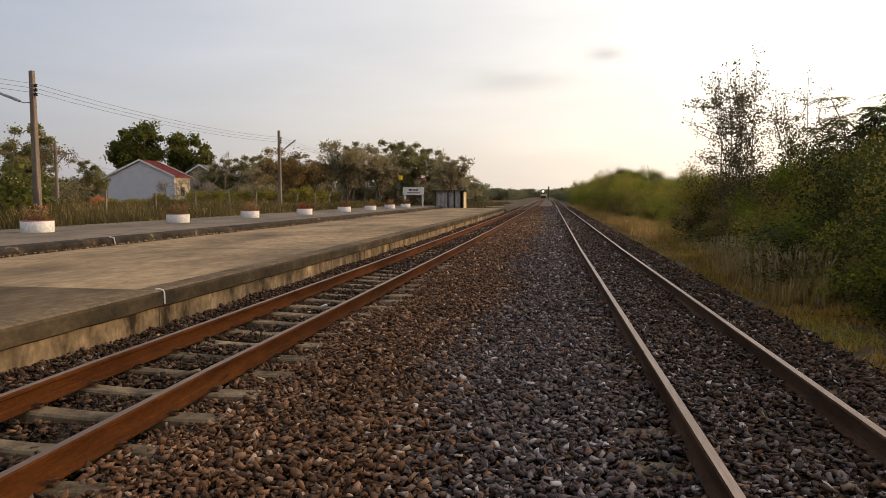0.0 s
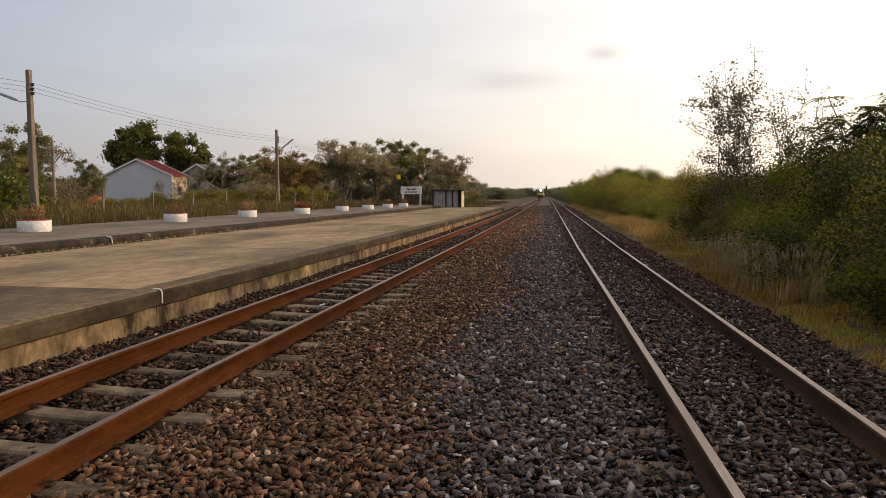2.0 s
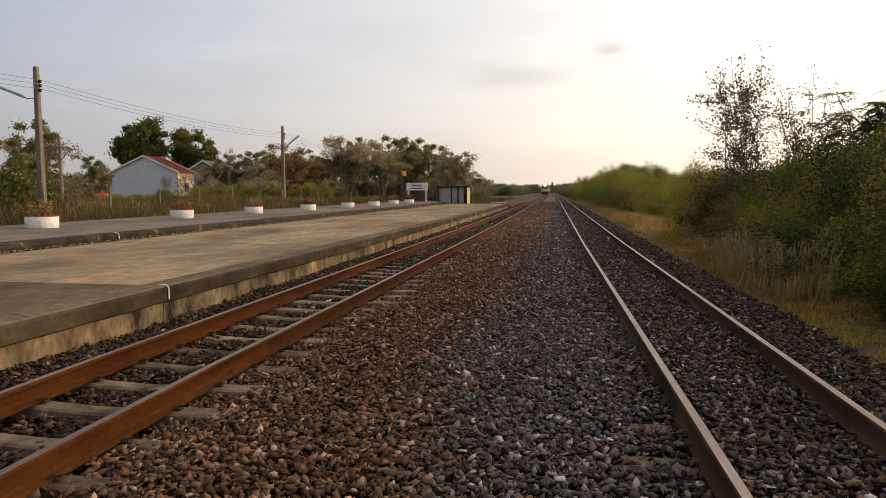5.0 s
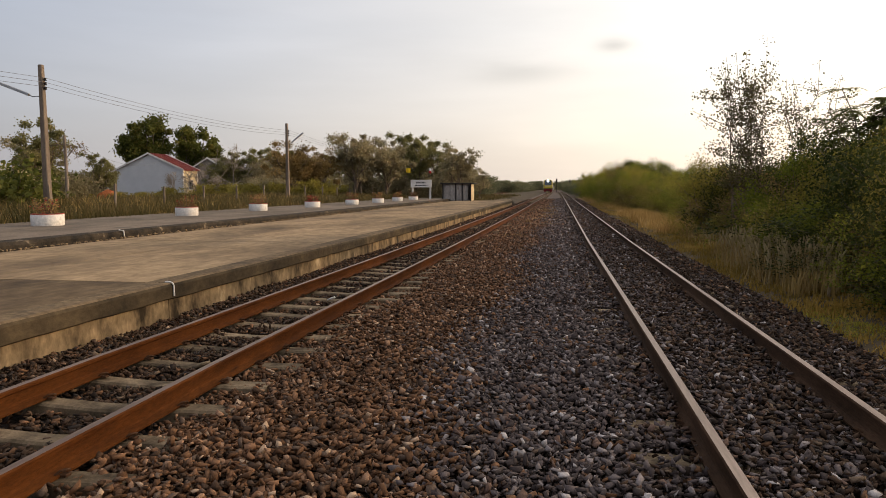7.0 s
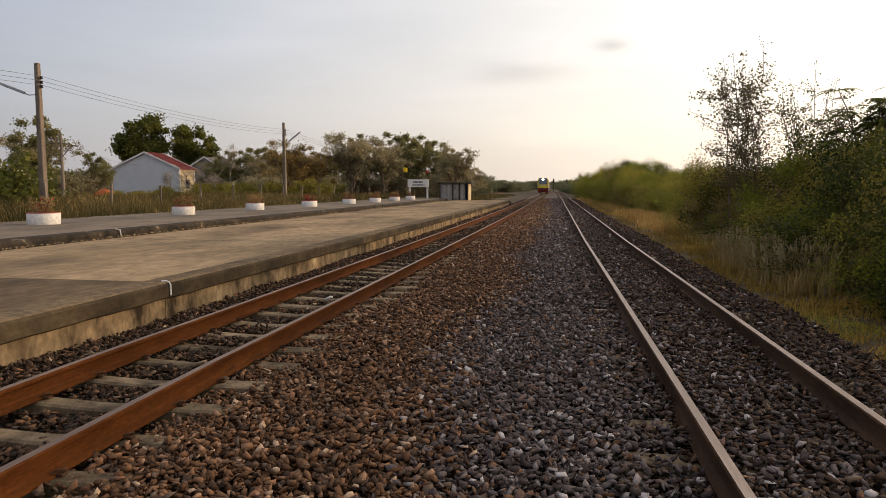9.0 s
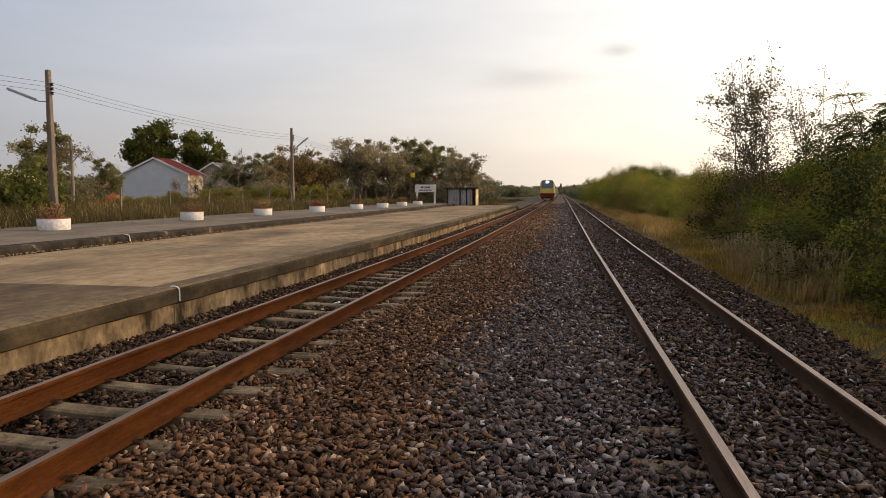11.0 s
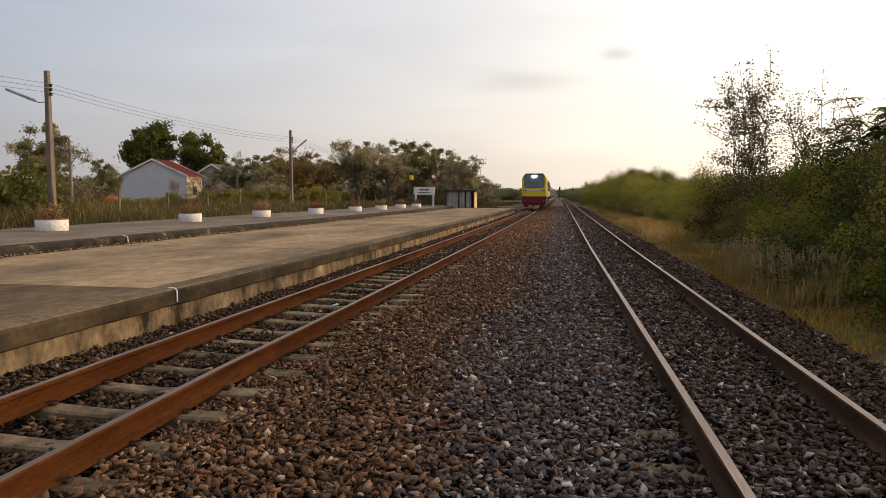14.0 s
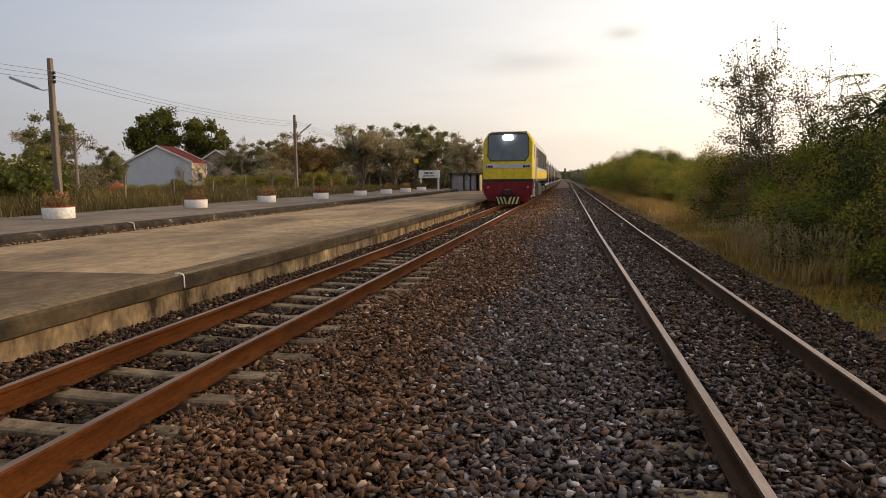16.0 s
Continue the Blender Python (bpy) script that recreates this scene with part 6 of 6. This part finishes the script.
    s.add([(-1.22, 0.04, 1.198), (1.22, 0.04, 1.198), (1.2, -0.02, 0.62), (0.95, 0.0, 0.25), (-0.95, 0.0, 0.25), (-1.2, -0.02, 0.62),
           (-1.22, 0.5, 1.198), (1.22, 0.5, 1.198), (1.2, 0.5, 0.62), (0.95, 0.4, 0.25), (-0.95, 0.4, 0.25), (-1.2, 0.5, 0.62)],
          [(0, 1, 2, 5), (5, 2, 3, 4), (6, 11, 8, 7), (11, 10, 9, 8), (0, 6, 7, 1), (1, 7, 8, 2), (2, 8, 9, 3), (3, 9, 10, 4), (4, 10, 11, 5), (5, 11, 6, 0)])
    part("skirt", s, MAROON, t, "dark maroon front skirt")
    s = Shape()
    s.add([(-0.62, -0.04, 0.47), (0, -0.32, 0.47), (0.62, -0.04, 0.47), (0.52, 0.0, 0.10), (0, -0.24, 0.10), (-0.52, 0.0, 0.10), (-0.62, 0.2, 0.47), (0.62, 0.2, 0.47), (0.52, 0.2, 0.1), (-0.52, 0.2, 0.1)],
          [(0, 1, 4, 5), (1, 2, 3, 4), (0, 6, 7, 2, 1), (5, 4, 3, 8, 9), (2, 7, 8, 3), (0, 5, 9, 6), (6, 9, 8, 7)])
    pl = part("plough", s, DARK, t, "track plough with pale chevrons")
    for sx in (-1, 1):
        for k in (0.01, 0.19, 0.37):
            q = []
            for u, z in ((k, 0.115), (k + 0.085, 0.115), (k + 0.20, 0.46), (k + 0.115, 0.46)):
                f = u / (0.52 + (z - 0.1) / 0.37 * 0.1)
                y = -0.24 + (z - 0.1) / 0.37 * -0.08
                y = y + (0.0 - (z - 0.1) / 0.37 * 0.04 - y) * f - 0.014
                q.append((sx * u, y, z))
            s = Shape()
            s.add(q + [(a, b + 0.02, c) for a, b, c in q], [(0, 1, 2, 3), (7, 6, 5, 4), (0, 4, 5, 1), (1, 5, 6, 2), (2, 6, 7, 3), (3, 7, 4, 0)])
            part("chevron", s, mat("cream_paint", (0.60, 0.50, 0.24), (0.70, 0.60, 0.32), 4, 0.7, local=True), pl)
    s = Shape()
    s.box(-0.14, 0.14, -0.5, 0.1, 0.58, 0.84, b=0.04)
    s.tube([(-0.3, -0.05, 0.8), (-0.32, -0.22, 0.6), (-0.25, -0.1, 0.45)], 0.03, 6)
    s.tube([(0.3, -0.05, 0.8), (0.32, -0.22, 0.6), (0.25, -0.1, 0.45)], 0.03, 6)
    part("coupler", s, DARK, t)
    s = Shape()
    s.box(-1.15, 1.15, 7.4, 11.4, 0.35, 1.15, b=0.15)
    part("fuel_tank", s, DARK, t)
    for sx in (-1, 1):
        s = Shape()
        for z in (0.45, 0.72, 0.98):
            s.box(min(sx * 0.95, sx * 1.25), max(sx * 0.95, sx * 1.25), 1.5, 2.0, z, z + 0.03)
        s.box(min(sx * 1.2, sx * 1.23), max(sx * 1.2, sx * 1.23), 1.46, 1.5, 0.42, 1.16)
        s.box(min(sx * 1.2, sx * 1.23), max(sx * 1.2, sx * 1.23), 2.0, 2.04, 0.42, 1.16)
        part("steps", s, SILVER, t, "pale metal steps")
    for y in (4.3, 14.7):
        b, ws2 = bogie(t, y, (-1.7, 0, 1.7))
        WHEELS.extend(ws2)
    s = Shape()
    for i in range(3):
        s.lathe([(0.5, 0), (0.5, 0.12), (0.001, 0.14)], 18, (0, 6 + 4 * i, 3.59))
    part("roof_fan", s, DARK, t)
    return t


def tank_wagon():
    t = thing("tank_wagon", "weathered brown tank wagon behind the locomotive", "tank wagon", group="tank wagons of the train")
    r, zc, L = 1.05, 1.93, 12.4
    n = 28
    s = Shape()
    prof = [(0.3, 0.02), (0.34, 0.55), (0.48, 0.85), (0.75, 1.0)]
    ys = [(p, k) for p, k in prof] + [(L - p, k) for p, k in prof[::-1]]
    vs = [(r * k * math.cos(2 * math.pi * j / n), y, zc + r * k * math.sin(2 * math.pi * j / n)) for y, k in ys for j in range(n)]
    s.add(vs, ring_faces(n, len(ys)), 0, True)
    tk = part("tank", s, TANK, t, "rounded weathered tank")
    for y in (2.2, 4.8, 7.6, 10.2):
        s = Shape()
        vs = [(rr * math.cos(2 * math.pi * j / n), yy, zc + rr * math.sin(2 * math.pi * j / n)) for yy, rr in ((y - 0.05, r), (y - 0.05, r + 0.015), (y + 0.05, r + 0.015), (y + 0.05, r)) for j in range(n)]
        s.add(vs, ring_faces(n, 4))
        part("band", s, DARK, tk)
    s = Shape()
    s.lathe([(0.42, 0), (0.42, 0.22), (0.36, 0.28), (0.001, 0.30)], 18, (0, L / 2, zc + r - 0.05))
    part("dome", s, TANK, tk)
    s = Shape()
    s.box(-0.45, 0.45, 3.8, 8.6, zc + r + 0.02, zc + r + 0.06)
    for x in (-0.43, 0.43):
        s.tube([(x, 3.9, zc + r + 0.5), (x, 8.5, zc + r + 0.5)], 0.02, 5)
        for y in (3.9, 6.2, 8.5):
            s.tube([(x, y, zc + r), (x, y, zc + r + 0.5)], 0.018, 5)
    part("walkway", s, DARK, t)
    s = Shape()
    s.box(-1.1, 1.1, 0.0, L, 0.78, 0.95, b=0.02)
    for y in (1.5, 4.5, 7.9, 10.9):
        for sx in (-1, 1):
            s.box(sx * 0.75 - 0.15, sx * 0.75 + 0.15, y - 0.12, y + 0.12, 0.94, 1.35)
    s.box(-0.12, 0.12, -0.4, 0, 0.65, 0.85)
    s.box(-0.12, 0.12, L, L + 0.4, 0.65, 0.85)
    part("underframe", s, DARK, t)
    for sx in (-1, 1):
        s = Shape()
        s.box(min(sx * 1.098, sx * 1.125), max(sx * 1.098, sx * 1.125), 0.05, L - 0.05, 0.82, 0.90)
        part("side_sill", s, SILVER, t, "pale side sill")
        s = Shape()
        for y in (5.9, 6.35):
            s.tube([(sx * 1.18, y, 0.8), (sx * 1.2, y, zc + 0.3), (sx * 0.5, y, zc + r + 0.05)], 0.02, 5)
        for i in range(6):
            s.tube([(sx * 1.2, 5.9, 1.0 + i * 0.25), (sx * 1.2, 6.35, 1.0 + i * 0.25)], 0.014, 5)
        part("ladder", s, SILVER, t)
    for y in (2.0, L - 2.0):
        bogie(t, y, (-0.9, 0.9))
    return t


SPEED, FRONT_END = 18.1, 33.7
TRAIN = [(locomotive(), 0.0, 18.0)]
w0 = tank_wagon()
for i in range(15):
    TRAIN.append((w0 if i == 0 else copy_thing(w0, pose(0, 0, 0)), 19.6 + i * 13.2, 12.0))


def motions():
    for ob, back, length in TRAIN:
        rows = []
        for i in range(33):
            t = i * 0.5
            y = FRONT_END + SPEED * (16.0 - t) + back
            dx = station_x(y + length) - station_x(y)
            rows.append((t, pose(station_x(y), y, 0.16, 0, 0, -math.degrees(math.atan2(dx, length)))))
        walk(ob, rows)
    turn = math.degrees(SPEED / FPS / 0.46)
    for w in WHEELS:
        y = w.location.y
        walk(w, [(i / FPS, pose(0, y, 0.46, (turn * i) % 360, 0, 0)) for i in range(16 * FPS + 1)])


motions()
